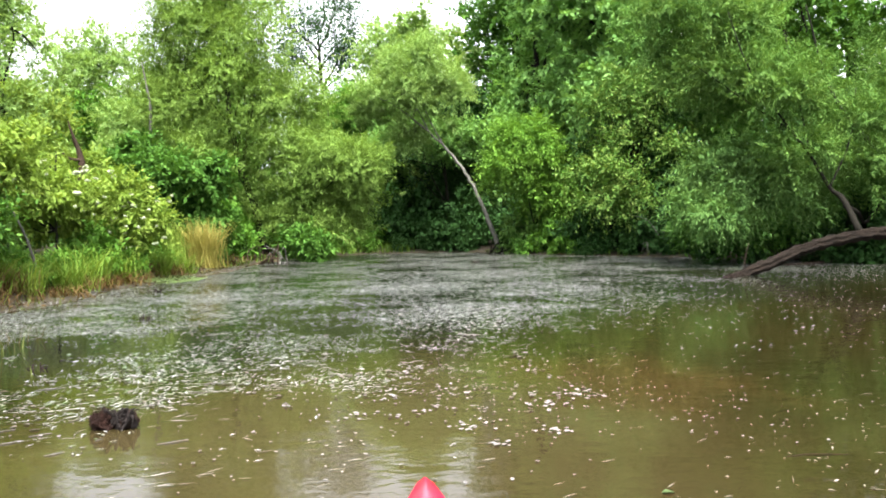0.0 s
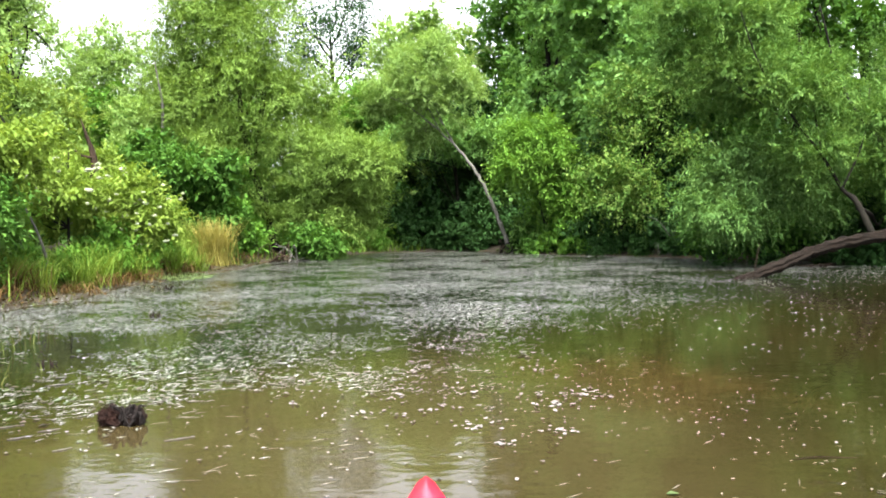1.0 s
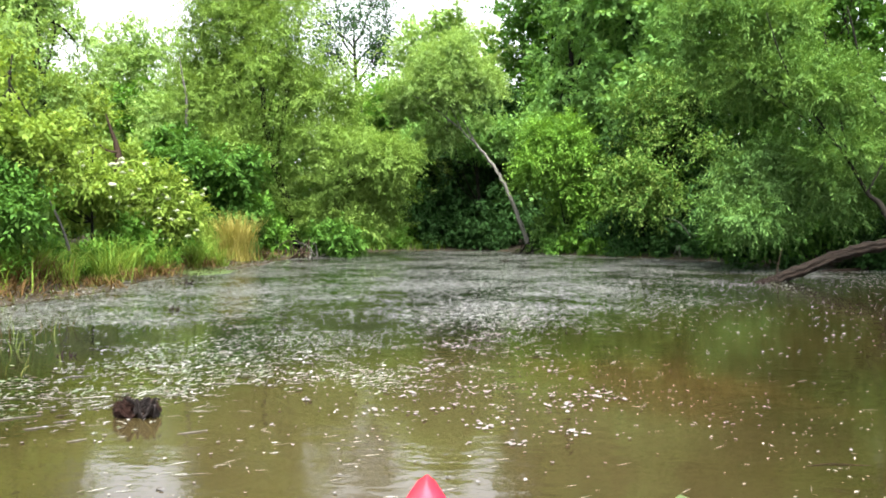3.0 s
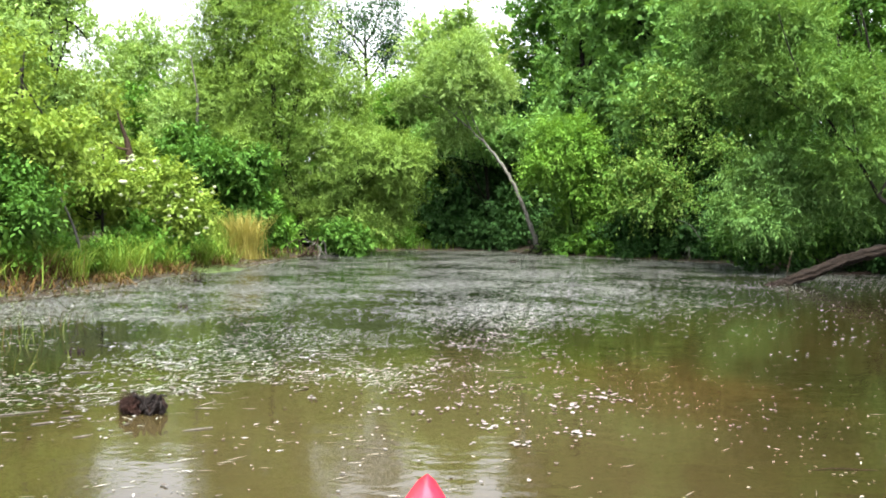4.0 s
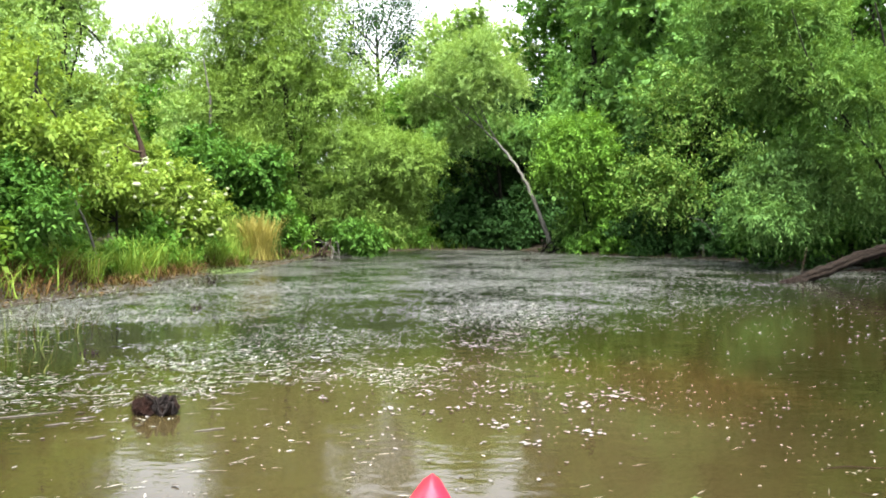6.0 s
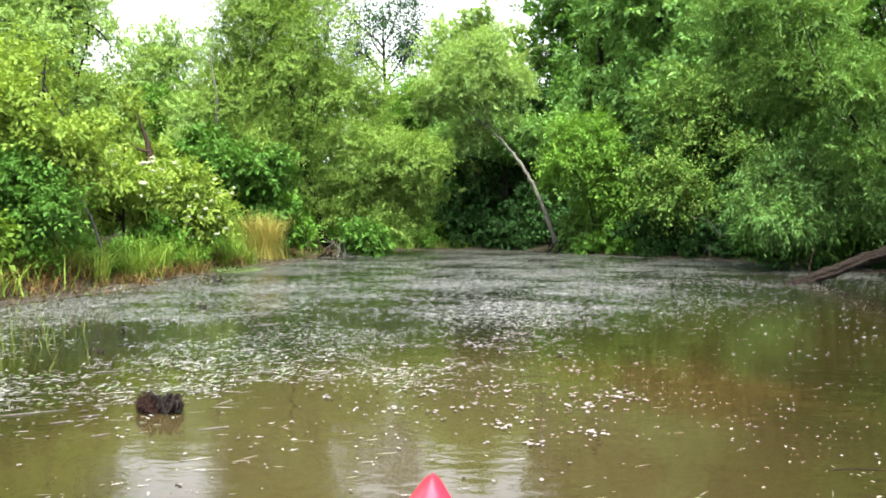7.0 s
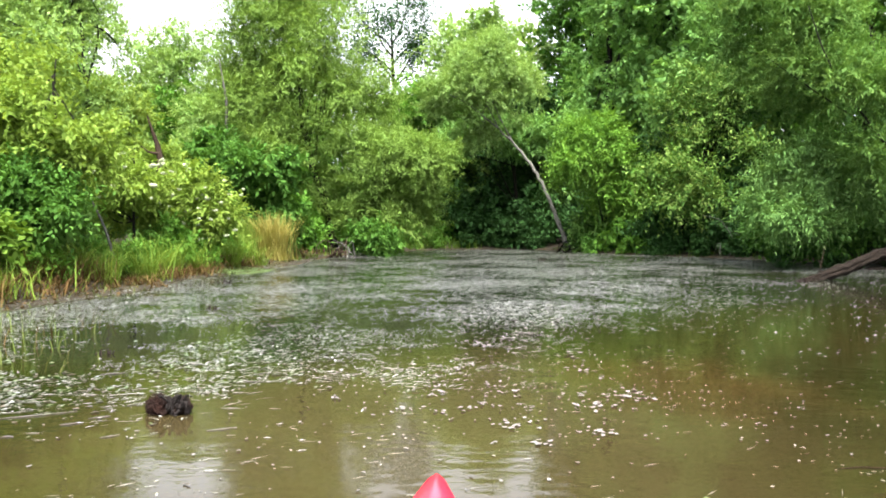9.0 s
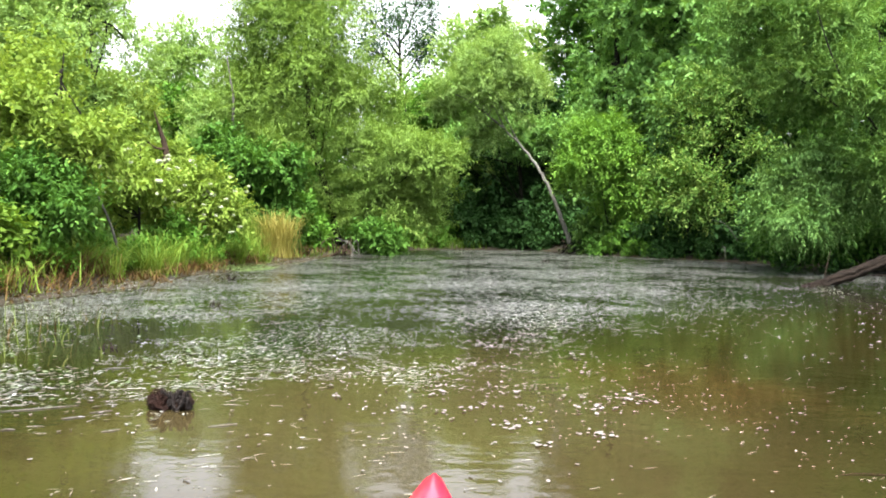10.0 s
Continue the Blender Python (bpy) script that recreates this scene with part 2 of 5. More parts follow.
def smooth_line(points, steps):
    """A Catmull-Rom line through the points."""
    p = np.asarray(points, dtype=float)
    p = np.vstack([2 * p[0] - p[1], p, 2 * p[-1] - p[-2]])
    out = []
    for i in range(1, len(p) - 2):
        for t in np.linspace(0, 1, steps, endpoint=False):
            a, b, c, d = p[i - 1], p[i], p[i + 1], p[i + 2]
            out.append(0.5 * (2 * b + (c - a) * t + (2 * a - 5 * b + 4 * c - d) * t * t + (3 * b - a - 3 * c + d) * t ** 3))
    out.append(p[-2])
    return np.array(out)


def tube(points, radii, sides=8, knots=0.0, rng=None, ridges=0.0):
    """A tapered, closed tube along the points; knots: unevenness of its skin."""
    p = np.asarray(points, dtype=float)
    r = np.interp(np.linspace(0, 1, len(p)), np.linspace(0, 1, len(radii)), radii)
    t = unit(np.gradient(p, axis=0))
    ref = np.where(np.abs(t[:, 2:3]) > 0.9, np.array([[1.0, 0, 0]]), np.array([[0, 0, 1.0]]))
    a = unit(np.cross(t, ref))
    b = np.cross(t, a)
    ang = np.linspace(0, 2 * np.pi, sides, endpoint=False)
    rr = r[:, None] * np.ones(sides)[None]
    if knots and rng is not None:
        rr = rr * (1 + knots * rng.normal(0, 1, rr.shape))
    if ridges:
        wander = np.sin(np.arange(len(p)) * 0.35)[:, None] * 0.5
        rr = rr * (1 + ridges * np.sin(ang[None] * 5 + wander) + ridges * 0.7 * np.sin(ang[None] * 9 - 2 * wander))
    v = p[:, None] + rr[..., None] * (np.cos(ang)[None, :, None] * a[:, None] + np.sin(ang)[None, :, None] * b[:, None])
    n = len(p)
    i, j = np.meshgrid(np.arange(n - 1), np.arange(sides), indexing="ij")
    k = (j + 1) % sides
    f = np.stack([i * sides + j, i * sides + k, (i + 1) * sides + k, (i + 1) * sides + j], -1).reshape(-1, 4)
    v = np.vstack([v.reshape(-1, 3), p[:1], p[-1:]])
    e0, e1 = n * sides, n * sides + 1
    caps = []
    for s in range(0, sides, 2):
        caps.append((e0, (s + 2) % sides, (s + 1) % sides, s))
        o = (n - 1) * sides
        caps.append((e1, o + s, o + (s + 1) % sides, o + (s + 2) % sides))
    return v, np.vstack([f, np.array(caps)])


def leaf_quads(base, along, up, length, width, bend=0.12):
    """One folded, pointed leaf for each row."""
    side = unit(np.cross(along, up))
    nrm = np.cross(side, along)
    length, width = length[:, None], width[:, None]
    mid = base + along * length * 0.45 + nrm * width * 0.12
    v = np.stack([base, mid + side * width * 0.5, base + along * length - nrm * length * bend, mid - side * width * 0.5], 1)
    n = len(base)
    return v.reshape(-1, 3), np.arange(4 * n).reshape(n, 4)


def lumps(rng, lobes, fine, spread=(0.17, 0.34)):
    """Splits each lobe (x, y, z, rx, ry, rz) into overlapping smaller lumps."""
    out = []
    for x, y, z, rx, ry, rz in lobes:
        m = max(7, int(fine * (rx * rz) ** 0.5 * 5.5))
        for i in range(m):
            d = unit(rng.normal(0, 1, 3))
            k = 0.86 * rng.uniform(0.3, 1.0) ** 0.5
            s = rng.uniform(*spread)
            out.append((x + d[0] * rx * k, y + d[1] * ry * k, z + d[2] * rz * k, rx * s, ry * s, rz * s * 0.85))
    return np.array(out)


def foliage(rng, lobes, count, leaf, droop=0.15, twig=0.35, per=10, fine=1.8, gaps=0.0, low=0.05, core=0.04, spread=(0.17, 0.34), face=0.35):
    """Leaves on short twigs that fill the lumps of a crown, thicker near their skins. Returns the mesh arrays and the lumps."""
    lump = lumps(rng, lobes, fine, spread)
    w = lump[:, 3] * lump[:, 5] + 0.02
    n = count // per
    which = rng.choice(len(lump), n, p=w / w.sum())
    d = unit(rng.normal(0, 1, (n, 3)) + np.array([0, 0, 0.5]))
    k = rng.uniform(0.42, 1.12, n) ** 0.5
    base = lump[which, :3] + d * lump[which, 3:] * k[:, None]
    q = base * 1.9
    veil = np.sin(q[:, 0] * 1.3 + 2 * np.sin(q[:, 2])) + np.sin(q[:, 1] * 1.1 + q[:, 2] * 1.7) + np.sin(q[:, 2] * 2.3 + q[:, 0])
    keep = (veil > -3 + gaps * 3) & (base[:, 2] > low)
    base, d = base[keep], d[keep]
    n = len(base)
    way = unit(d * 0.7 + rng.normal(0, 0.45, (n, 3)) + np.array([0, 0, 0.25 - droop * 1.6]))
    s = (np.arange(per) + 0.5) / per
    long = twig * rng.uniform(0.6, 1.3, n)
    pos = base[:, None] + way[:, None] * (s[None, :, None] * long[:, None, None])
    pos[..., 2] -= droop * (s[None] * long[:, None]) ** 2 * 1.5
    side = unit(np.cross(way, rng.normal(0, 1, (n, 3))))
    sign = np.where(np.arange(per) % 2 == 0, 1.0, -1.0)
    along = way[:, None] * 0.65 + side[:, None] * sign[None, :, None] * 0.8 + rng.normal(0, 0.28, (n, per, 3))
    along[..., 2] -= droop
    along = unit(along).reshape(-1, 3)
    up = unit(np.array([0, 0, 1.0]) + rng.normal(0, 0.2, (n * per, 3)) + np.repeat(face * d + rng.normal(0, 0.22, d.shape), per, 0))
    size = rng.uniform(0.65, 1.25, n * per)
    pos = pos.reshape(-1, 3)
    pos[:, 2] = np.maximum(pos[:, 2], low)
    parts = [leaf_quads(pos, along, up, leaf[0] * size, leaf[1] * size)]
    m = int(count * core)
    if m:   # broader leaves deep inside, added to block light and the view through
        which = rng.choice(len(lump), m, p=w / w.sum())
        d = unit(rng.normal(0, 1, (m, 3)))
        base = lump[which, :3] + d * lump[which, 3:] * (rng.uniform(0, 0.45, m) ** 0.5)[:, None]
        base[:, 2] = np.maximum(base[:, 2], low)
        parts.append(leaf_quads(base, unit(rng.normal(0, 1, (m, 3))), unit(rng.normal(0, 1, (m, 3)) + np.array([0, 0, 1.0])),
                                leaf[0] * rng.uniform(1.0, 1.5, m), (leaf[0] * 0.45 + leaf[1]) * rng.uniform(0.8, 1.2, m)))
    v, f = join(parts)
    return v, f, lump


def part(name, mesh, parent, label=""):
    ob = new(name, mesh)
    ob.parent = parent
    if label:
        tagged(ob, label)
    return ob


def plant(name, label, category, base, trunk, radii, lobes, count, leaf, material, bark=BARK, seed=1, limbs=8, group="", trunk_sides=8, fork=0.35, **how):
    """A tree or shrub: trunk along its points, limbs to the lumps of its crown, leaves."""
    rng = np.random.default_rng(seed)
    base = np.array(base, dtype=float)
    root = new(name)
    root.location = base
    tagged(root, label, category, group)
    line = smooth_line(trunk, 6)
    line[1:-1] += rng.normal(0, radii[0] * 0.18, line[1:-1].shape)
    v, f = tube(line, radii, trunk_sides, 0.05, rng)
    part("trunk", quads("trunk", v - base, f, bark, True), root)
    v, f, lump = foliage(rng, lobes, count, leaf, **how)
    part("crown", quads("crown", v - base, f, material), root)
    picks = rng.choice(len(lump), min(limbs, len(lump)), replace=False)
    for i in picks:
        tip = lump[i, :3]
        j = int(len(line) * rng.uniform(fork, 0.95))
        a = line[min(j, len(line) - 1)]
        mid = (a + tip) / 2 + rng.normal(0, 0.12, 3) + np.array([0, 0, 0.1])
        pieces = [tube(smooth_line([a, mid, tip], 5), (radii[-1] * 0.9 + 0.008, 0.006), 6, 0.04, rng)]
        for _ in range(4):
            u = rng.uniform(0.3, 0.95)
            s0 = (1 - u) * mid + u * tip
            s1 = s0 + unit(rng.normal(0, 1, 3) + (tip - mid)) * rng.uniform(0.3, 0.9) * max(lump[i, 3], 0.3)
            pieces.append(tube(smooth_line([s0, (s0 + s1) / 2 + rng.normal(0, 0.04, 3), s1], 3), (0.008, 0.003), 4))
        v, f = join(pieces)
        part("limb", quads("limb", v - base, f, bark, True), root)
    return root


def blades(rng, at, height, width, lean, curl=0.6):
    """Bent grass blades rooted at the given places."""
    n = len(at)
    ang = rng.uniform(0, 2 * np.pi, n)
    out = np.stack([np.cos(ang), np.sin(ang), np.zeros(n)], 1)
    side = np.stack([-np.sin(ang), np.cos(ang), np.zeros(n)], 1)
    h = height * rng.uniform(0.5, 1.15, n)[:, None]
    l = lean * rng.uniform(0.2, 1.3, n)[:, None] * h
    w = width * rng.uniform(0.7, 1.3, n)[:, None] * 0.5
    up = np.array([[0, 0, 1.0]])
    p0, p1, p2 = at, at + up * h * 0.55 + out * l * 0.35, at + up * h * (1 - 0.35 * curl * np.minimum(l / h, 1.5)) + out * l
    v = np.stack([p0 - side * w, p0 + side * w, p1 + side * w * 0.8, p1 - side * w * 0.8, p2 + side * w * 0.1, p2 - side * w * 0.1], 1)
    k = np.arange(n)[:, None] * 6
    f = np.concatenate([k + np.array([[0, 1, 2, 3]]), k + np.array([[3, 2, 4, 5]])])
    return v.reshape(-1, 3), f


# ---------------------------------------------------------------- ground and water
SHORE = np.array([(-6.0, -40), (-4.7, 2), (-4.15, 5), (-3.9, 7.2), (-3.6, 9), (-3.75, 10.9), (-3.25, 13), (-3.1, 15.5), (-3.1, 18),
                  (-2.7, 19.6), (-1.8, 22.3), (-0.9, 23.9), (1.6, 23.9), (2.5, 22.9), (3.0, 21.6), (4.1, 19.6), (5.2, 18.3), (6.1, 17.2),
                  (6.6, 15.8), (8.0, 14.4), (8.4, 11), (8.4, 4), (9.5, -40)])


def shore_distance(x, y):
    """Metres from the waterline, positive on land."""
    p = np.stack([x, y], -1)
    best = np.full(x.shape, 1e9)
    inside = np.zeros(x.shape, dtype=bool)
    for a, b in zip(SHORE, np.roll(SHORE, -1, 0)):
        ab = b - a
        t = np.clip(((p - a) @ ab) / (ab @ ab), 0, 1)
        best = np.minimum(best, np.linalg.norm(p - a - t[..., None] * ab, axis=-1))
        hit = (a[1] > y) != (b[1] > y)
        dy = b[1] - a[1] if b[1] != a[1] else 1e-9
        inside ^= hit & (x < a[0] + (y - a[1]) / dy * ab[0])
    return np.where(inside, -best, best)


def ground_height(x, y):
    x, y = np.asarray(x, dtype=float), np.asarray(y, dtype=float)
    wave = 0.12 * np.sin(x * 1.7 + np.sin(y * 0.9)) * np.sin(y * 1.3 + 0.7 * np.sin(x * 1.1))
    d = shore_distance(x, y) + wave
    land = 0.01 + 0.07 * np.clip(d, 0, 0.7) + 0.30 * (1 - np.exp(-np.maximum(d - 0.4, 0) / 1.5)) + 0.012 * np.clip(d, 0, 60)
    land = land + 0.02 * np.sin(x * 5.1 + y * 2.3) * np.sin(y * 4.3 - x) * np.clip(d, 0, 1)
    bed = -0.5 * (1 - np.exp(np.minimum(d, 0) / 0.9)) - 0.005
    return np.where(d > 0, land, bed)


def far_steps(a, b, n, reach, m):
    """Even steps from a to b, then ever wider ones out to the horizon."""
    out = np.geomspace(0.5, reach, m)
    return np.concatenate([a - out[::-1], np.linspace(a, b, n), b + out])


gx, gy = np.meshgrid(far_steps(-12, 14, 170, 900, 26), far_steps(-4, 30, 200, 900, 26))
nx, ny = gx.shape[1], gx.shape[0]
gi, gj = np.meshgrid(np.arange(ny - 1), np.arange(nx - 1), indexing="ij")
gf = np.stack([gi * nx + gj, gi * nx + gj + 1, (gi + 1) * nx + gj + 1, (gi + 1) * nx + gj], -1).reshape(-1, 4)
ground = new("ground", quads("ground", np.stack([gx, gy, ground_height(gx, gy)], -1).reshape(-1, 3), gf, SOIL, True))
tagged(ground, "damp brown soil of the wooded creek banks", "ground", kind="structure")

wx, wy = np.meshgrid(np.linspace(-8, 11, 40), np.linspace(-40, 29.5, 120))
nx, ny = wx.shape[1], wx.shape[0]
gi, gj = np.meshgrid(np.arange(ny - 1), np.arange(nx - 1), indexing="ij")
wf = np.stack([gi * nx + gj, gi * nx + gj + 1, (gi + 1) * nx + gj + 1, (gi + 1) * nx + gj], -1).reshape(-1, 4)
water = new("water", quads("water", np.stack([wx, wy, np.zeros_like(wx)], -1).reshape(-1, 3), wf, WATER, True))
tagged(water, "still murky olive-brown creek water with faint ripples", "water", kind="structure")


def on_ground(x, y, sink=0.04):
    return (x, y, float(ground_height(np.array(x), np.array(y))) - sink)


# ---------------------------------------------------------------- left bank: trees and shrubs
b = on_ground(-3.25, 20.6)
plant("willow_tree", "tall leafy willow leaning over the creek's far corner", "tree", b,
      [b, (-3.5, 20.7, 1.4), (-4.0, 20.8, 3.0), (-4.2, 21.0, 5.2), (-4.3, 21.0, 7.6)], (0.11, 0.09, 0.06, 0.02),
      [(-4.2, 20.8, 4.5, 2.1, 1.8, 2.2), (-5.0, 20.6, 1.9, 1.6, 1.4, 1.3), (-2.7, 20.7, 3.9, 1.2, 1.3, 1.7), (-3.9, 21.0, 6.2, 1.5, 1.4, 1.0), (-5.7, 20.9, 4.7, 1.0, 1.1, 1.6), (-5.2, 20.8, 5.7, 1.1, 1.1, 1.2), (-4.9, 20.9, 6.5, 1.4, 1.2, 1.0), (-4.6, 20.9, 8.2, 1.6, 1.3, 1.2), (-3.6, 20.8, 7.3, 1.0, 1.1, 1.1), (-2.7, 20.9, 8.3, 1.0, 1.0, 0.9), (-5.7, 20.9, 7.2, 0.75, 1.0, 1.0), (-3.5, 20.0, 3.0, 1.0, 0.7, 0.8), (-4.5, 20.0, 2.9, 0.9, 0.7, 0.8)],
      104000, (0.1, 0.029), WILLOW, seed=11, droop=0.15, twig=0.5, per=12, limbs=16, gaps=0.05, core=0.08, spread=(0.24, 0.42), face=0.5)
b = on_ground(-2.6, 20.3)
plant("willow_bush", "rounded grey-green willow bush over the waterline", "bush", b,
      [b, (-2.3, 20.2, 0.9), (-1.9, 20.1, 1.9)], (0.06, 0.05, 0.02),
      [(-1.75, 20.0, 2.1, 1.5, 1.3, 1.5), (-2.6, 20.0, 1.4, 0.9, 0.9, 0.9), (-1.5, 19.9, 1.0, 0.9, 0.8, 0.6)],
      52000, (0.10, 0.025), WILLOW, seed=12, droop=0.12, twig=0.42, per=12, limbs=10, low=0.1, spread=(0.22, 0.4), face=0.5)
b = on_ground(-2.75, 19.3)
plant("bank_shrub", "low bright green shrub drooping to the water", "bush", b, [b, (-2.5, 19.2, 0.4), (-2.1, 19.1, 0.7)], (0.03, 0.02, 0.01),
      [(-2.2, 19.0, 0.42, 0.5, 0.5, 0.3), (-1.8, 18.9, 0.3, 0.35, 0.4, 0.2)], 5000, (0.12, 0.05), DARK_GREEN, seed=13, limbs=5)
b = on_ground(-4.6, 17.2)
plant("broadleaf_shrub", "dark green broad-leaved shrub behind the tan grass", "bush", b, [b, (-4.5, 17.2, 0.9), (-4.3, 17.2, 1.9)], (0.05, 0.04, 0.015),
      [(-4.3, 17.0, 1.75, 0.95, 0.9, 0.9), (-5.3, 17.4, 2.0, 0.8, 0.8, 0.8), (-4.2, 16.9, 0.8, 0.8, 0.7, 0.6)],
      17000, (0.13, 0.06), DARK_GREEN, seed=14, limbs=8)
b = on_ground(-9.6, 27.0)
plant("bank_tree", "pale green tree standing behind the creek bank", "tree", b, [b, (-9.5, 27, 2.0), (-9.3, 27, 5.0)], (0.16, 0.12, 0.04),
      [(-9.3, 27, 5.6, 2.0, 1.9, 1.9), (-10.4, 27, 3.2, 2.2, 2.0, 1.9), (-8.2, 27, 3.4, 1.7, 1.7, 1.8), (-9.0, 27, 6.7, 1.2, 1.2, 0.9), (-10.5, 27, 5.6, 1.3, 1.3, 1.2)], 50000, (0.115, 0.052), PALE_WOOD, seed=15, limbs=10, spread=(0.22, 0.42), face=0.5, droop=0.25)
b = on_ground(-7.0, 24.0)
plant("bank_tree", "light green young tree behind the willow", "tree", b, [b, (-7.0, 24, 1.5), (-7.1, 24, 3.4)], (0.1, 0.08, 0.03),
      [(-7.2, 24, 2.9, 1.7, 1.6, 1.7), (-8.4, 24, 2.2, 1.5, 1.4, 1.4)], 40000, (0.11, 0.048), PALE_WOOD, seed=16, limbs=8, spread=(0.22, 0.42), face=0.5)
b = on_ground(-6.6, 14.2)
plant("birch_tree", "airy yellow-green young tree with thin branches", "tree", b, [b, (-6.5, 14.2, 1.8), (-6.6, 14.2, 3.4), (-6.7, 14.2, 5.2)], (0.06, 0.05, 0.015),
      [(-6.7, 14.1, 3.5, 1.05, 1.0, 1.4), (-7.6, 14.2, 4.2, 0.9, 0.9, 1.2), (-6.3, 14.2, 4.9, 0.8, 0.8, 0.8)], 22000, (0.085, 0.04), PALE_WOOD, seed=17, limbs=14, spread=(0.22, 0.42), face=0.5, gaps=0.35, core=0.0)
b = on_ground(-12.1, 23.5)
plant("bank_tree", "tall light green feathery tree on the bank", "tree", b, [b, (-12.1, 23.5, 3.0), (-12.0, 23.5, 7.0)], (0.15, 0.12, 0.03),
      [(-12.0, 23.5, 6.4, 2.0, 1.8, 1.9), (-11.6, 23.5, 3.6, 2.0, 1.8, 1.8), (-13.2, 23.5, 8.0, 1.6, 1.6, 1.6), (-10.8, 23.5, 6.8, 1.1, 1.1, 1.8)], 30000, (0.13, 0.055), PALE_WOOD, seed=25, limbs=10, spread=(0.22, 0.42), face=0.5, gaps=0.25)
b = on_ground(-9.8, 17.5)
plant("bank_tree", "dark green tree crown at the edge of the wood", "tree", b, [b, (-9.8, 17.5, 2.5), (-9.7, 17.5, 5.0)], (0.12, 0.1, 0.04),
      [(-9.8, 17.5, 5.4, 1.2, 1.2, 1.2), (-9.8, 17.5, 3.2, 1.6, 1.4, 1.6)], 22000, (0.13, 0.06), FRESH, seed=18, limbs=8, spread=(0.22, 0.42), face=0.5)
b = on_ground(-7.0, 16.0)
plant("sapling", "yellow-green leafy sapling on the bank", "tree", b, [b, (-7.0, 16.0, 1.4), (-7.1, 16, 3.0)], (0.05, 0.04, 0.015),
      [(-7.0, 15.9, 2.6, 1.2, 1.0, 1.0), (-6.2, 15.8, 1.7, 1.0, 0.9, 0.8)], 20000, (0.10, 0.05), YELLOW_GREEN, seed=19, limbs=8, spread=(0.22, 0.42), face=0.5)
b = on_ground(-4.95, 9.5)
plant("bank_sapling", "yellow-green sapling with oval leaves on the near bank", "tree", b, [b, (-4.9, 9.5, 0.8), (-4.8, 9.5, 1.6), (-4.75, 9.5, 2.7)], (0.03, 0.022, 0.008),
      [(-4.85, 9.4, 1.75, 0.75, 0.7, 0.65), (-5.2, 9.5, 2.4, 0.7, 0.6, 0.5), (-4.45, 9.5, 1.6, 0.4, 0.4, 0.35)], 12000, (0.078, 0.038), YELLOW_GREEN, seed=20, limbs=12, spread=(0.22, 0.42), face=0.5, gaps=0.35, core=0.02)
b = on_ground(-4.7, 9.2)
plant("bank_shrub", "dense green shrub at the muddy waterline", "bush", b, [b, (-4.7, 9.2, 0.4), (-4.6, 9.2, 0.8)], (0.03, 0.02, 0.01),
      [(-4.6, 8.9, 0.95, 0.58, 0.5, 0.44), (-5.1, 9.2, 1.05, 0.5, 0.5, 0.4)], 15000, (0.075, 0.036), DARK_GREEN, seed=21, limbs=6)
b = on_ground(-4.95, 8.0)
plant("bank_shrub", "grey-green shrub with broad leaves at the water", "bush", b, [b, (-4.95, 8.0, 0.4), (-4.95, 8.0, 0.7)], (0.025, 0.02, 0.01),
      [(-4.9, 7.9, 0.6, 0.32, 0.35, 0.33), (-5.1, 8.0, 0.9, 0.36, 0.4, 0.36)], 4000, (0.10, 0.06), HEDGE, seed=22, limbs=5)
b = on_ground(-4.75, 11.7)
flowering_sapling = plant("bank_sapling", "thin dark-stemmed sapling with light green leaves and white flowers", "tree", b, [b, (-4.75, 11.7, 0.8), (-4.72, 11.7, 1.9)], (0.025, 0.02, 0.008),
      [(-4.75, 11.6, 1.38, 0.62, 0.55, 0.3), (-5.3, 11.8, 1.2, 0.5, 0.55, 0.4)], 10000, (0.085, 0.036), YELLOW_GREEN, seed=23, limbs=8, spread=(0.22, 0.42), face=0.5, gaps=0.15, core=0.02)
b = on_ground(-4.4, 13.0)
flowering = plant("flowering_shrub", "yellow-green shrub with small white flower heads", "bush", b, [b, (-4.4, 13, 0.6), (-4.3, 13, 1.3)], (0.03, 0.025, 0.01),
      [(-4.3, 12.9, 1.02, 0.68, 0.65, 0.5), (-3.95, 12.8, 0.85, 0.4, 0.45, 0.34), (-4.9, 13, 1.1, 0.6, 0.6, 0.45)], 17000, (0.085, 0.036), YELLOW_GREEN, seed=24, limbs=8, spread=(0.22, 0.42), face=0.5, low=0.4)

# ---------------------------------------------------------------- far end of the creek
b = on_ground(2.88, 21.9)
plant("leaning_tree", "pale-barked tree leaning far out over the creek", "tree", b,
      [b, (2.58, 22.1, 0.93), (2.24, 22.3, 1.76), (1.87, 22.5, 2.44), (1.34, 22.7, 3.09), (0.23, 22.7, 4.05), (-0.35, 22.7, 4.36)], (0.075, 0.058, 0.05, 0.042, 0.028, 0.018, 0.009),
      [(0.63, 22.7, 4.9, 1.45, 1.2, 1.1), (-0.32, 22.7, 4.4, 1.0, 0.9, 0.9), (1.63, 22.9, 4.2, 0.9, 0.9, 0.9), (0.33, 23.0, 3.4, 0.9, 0.6, 0.5), (0.33, 22.9, 5.7, 1.0, 0.9, 0.6)],
      34000, (0.10, 0.03), PALE_WOOD, bark=BARK_PALE, seed=31, droop=0.2, limbs=10, gaps=0.15, fork=0.62)
b = on_ground(1.7, 25.6)
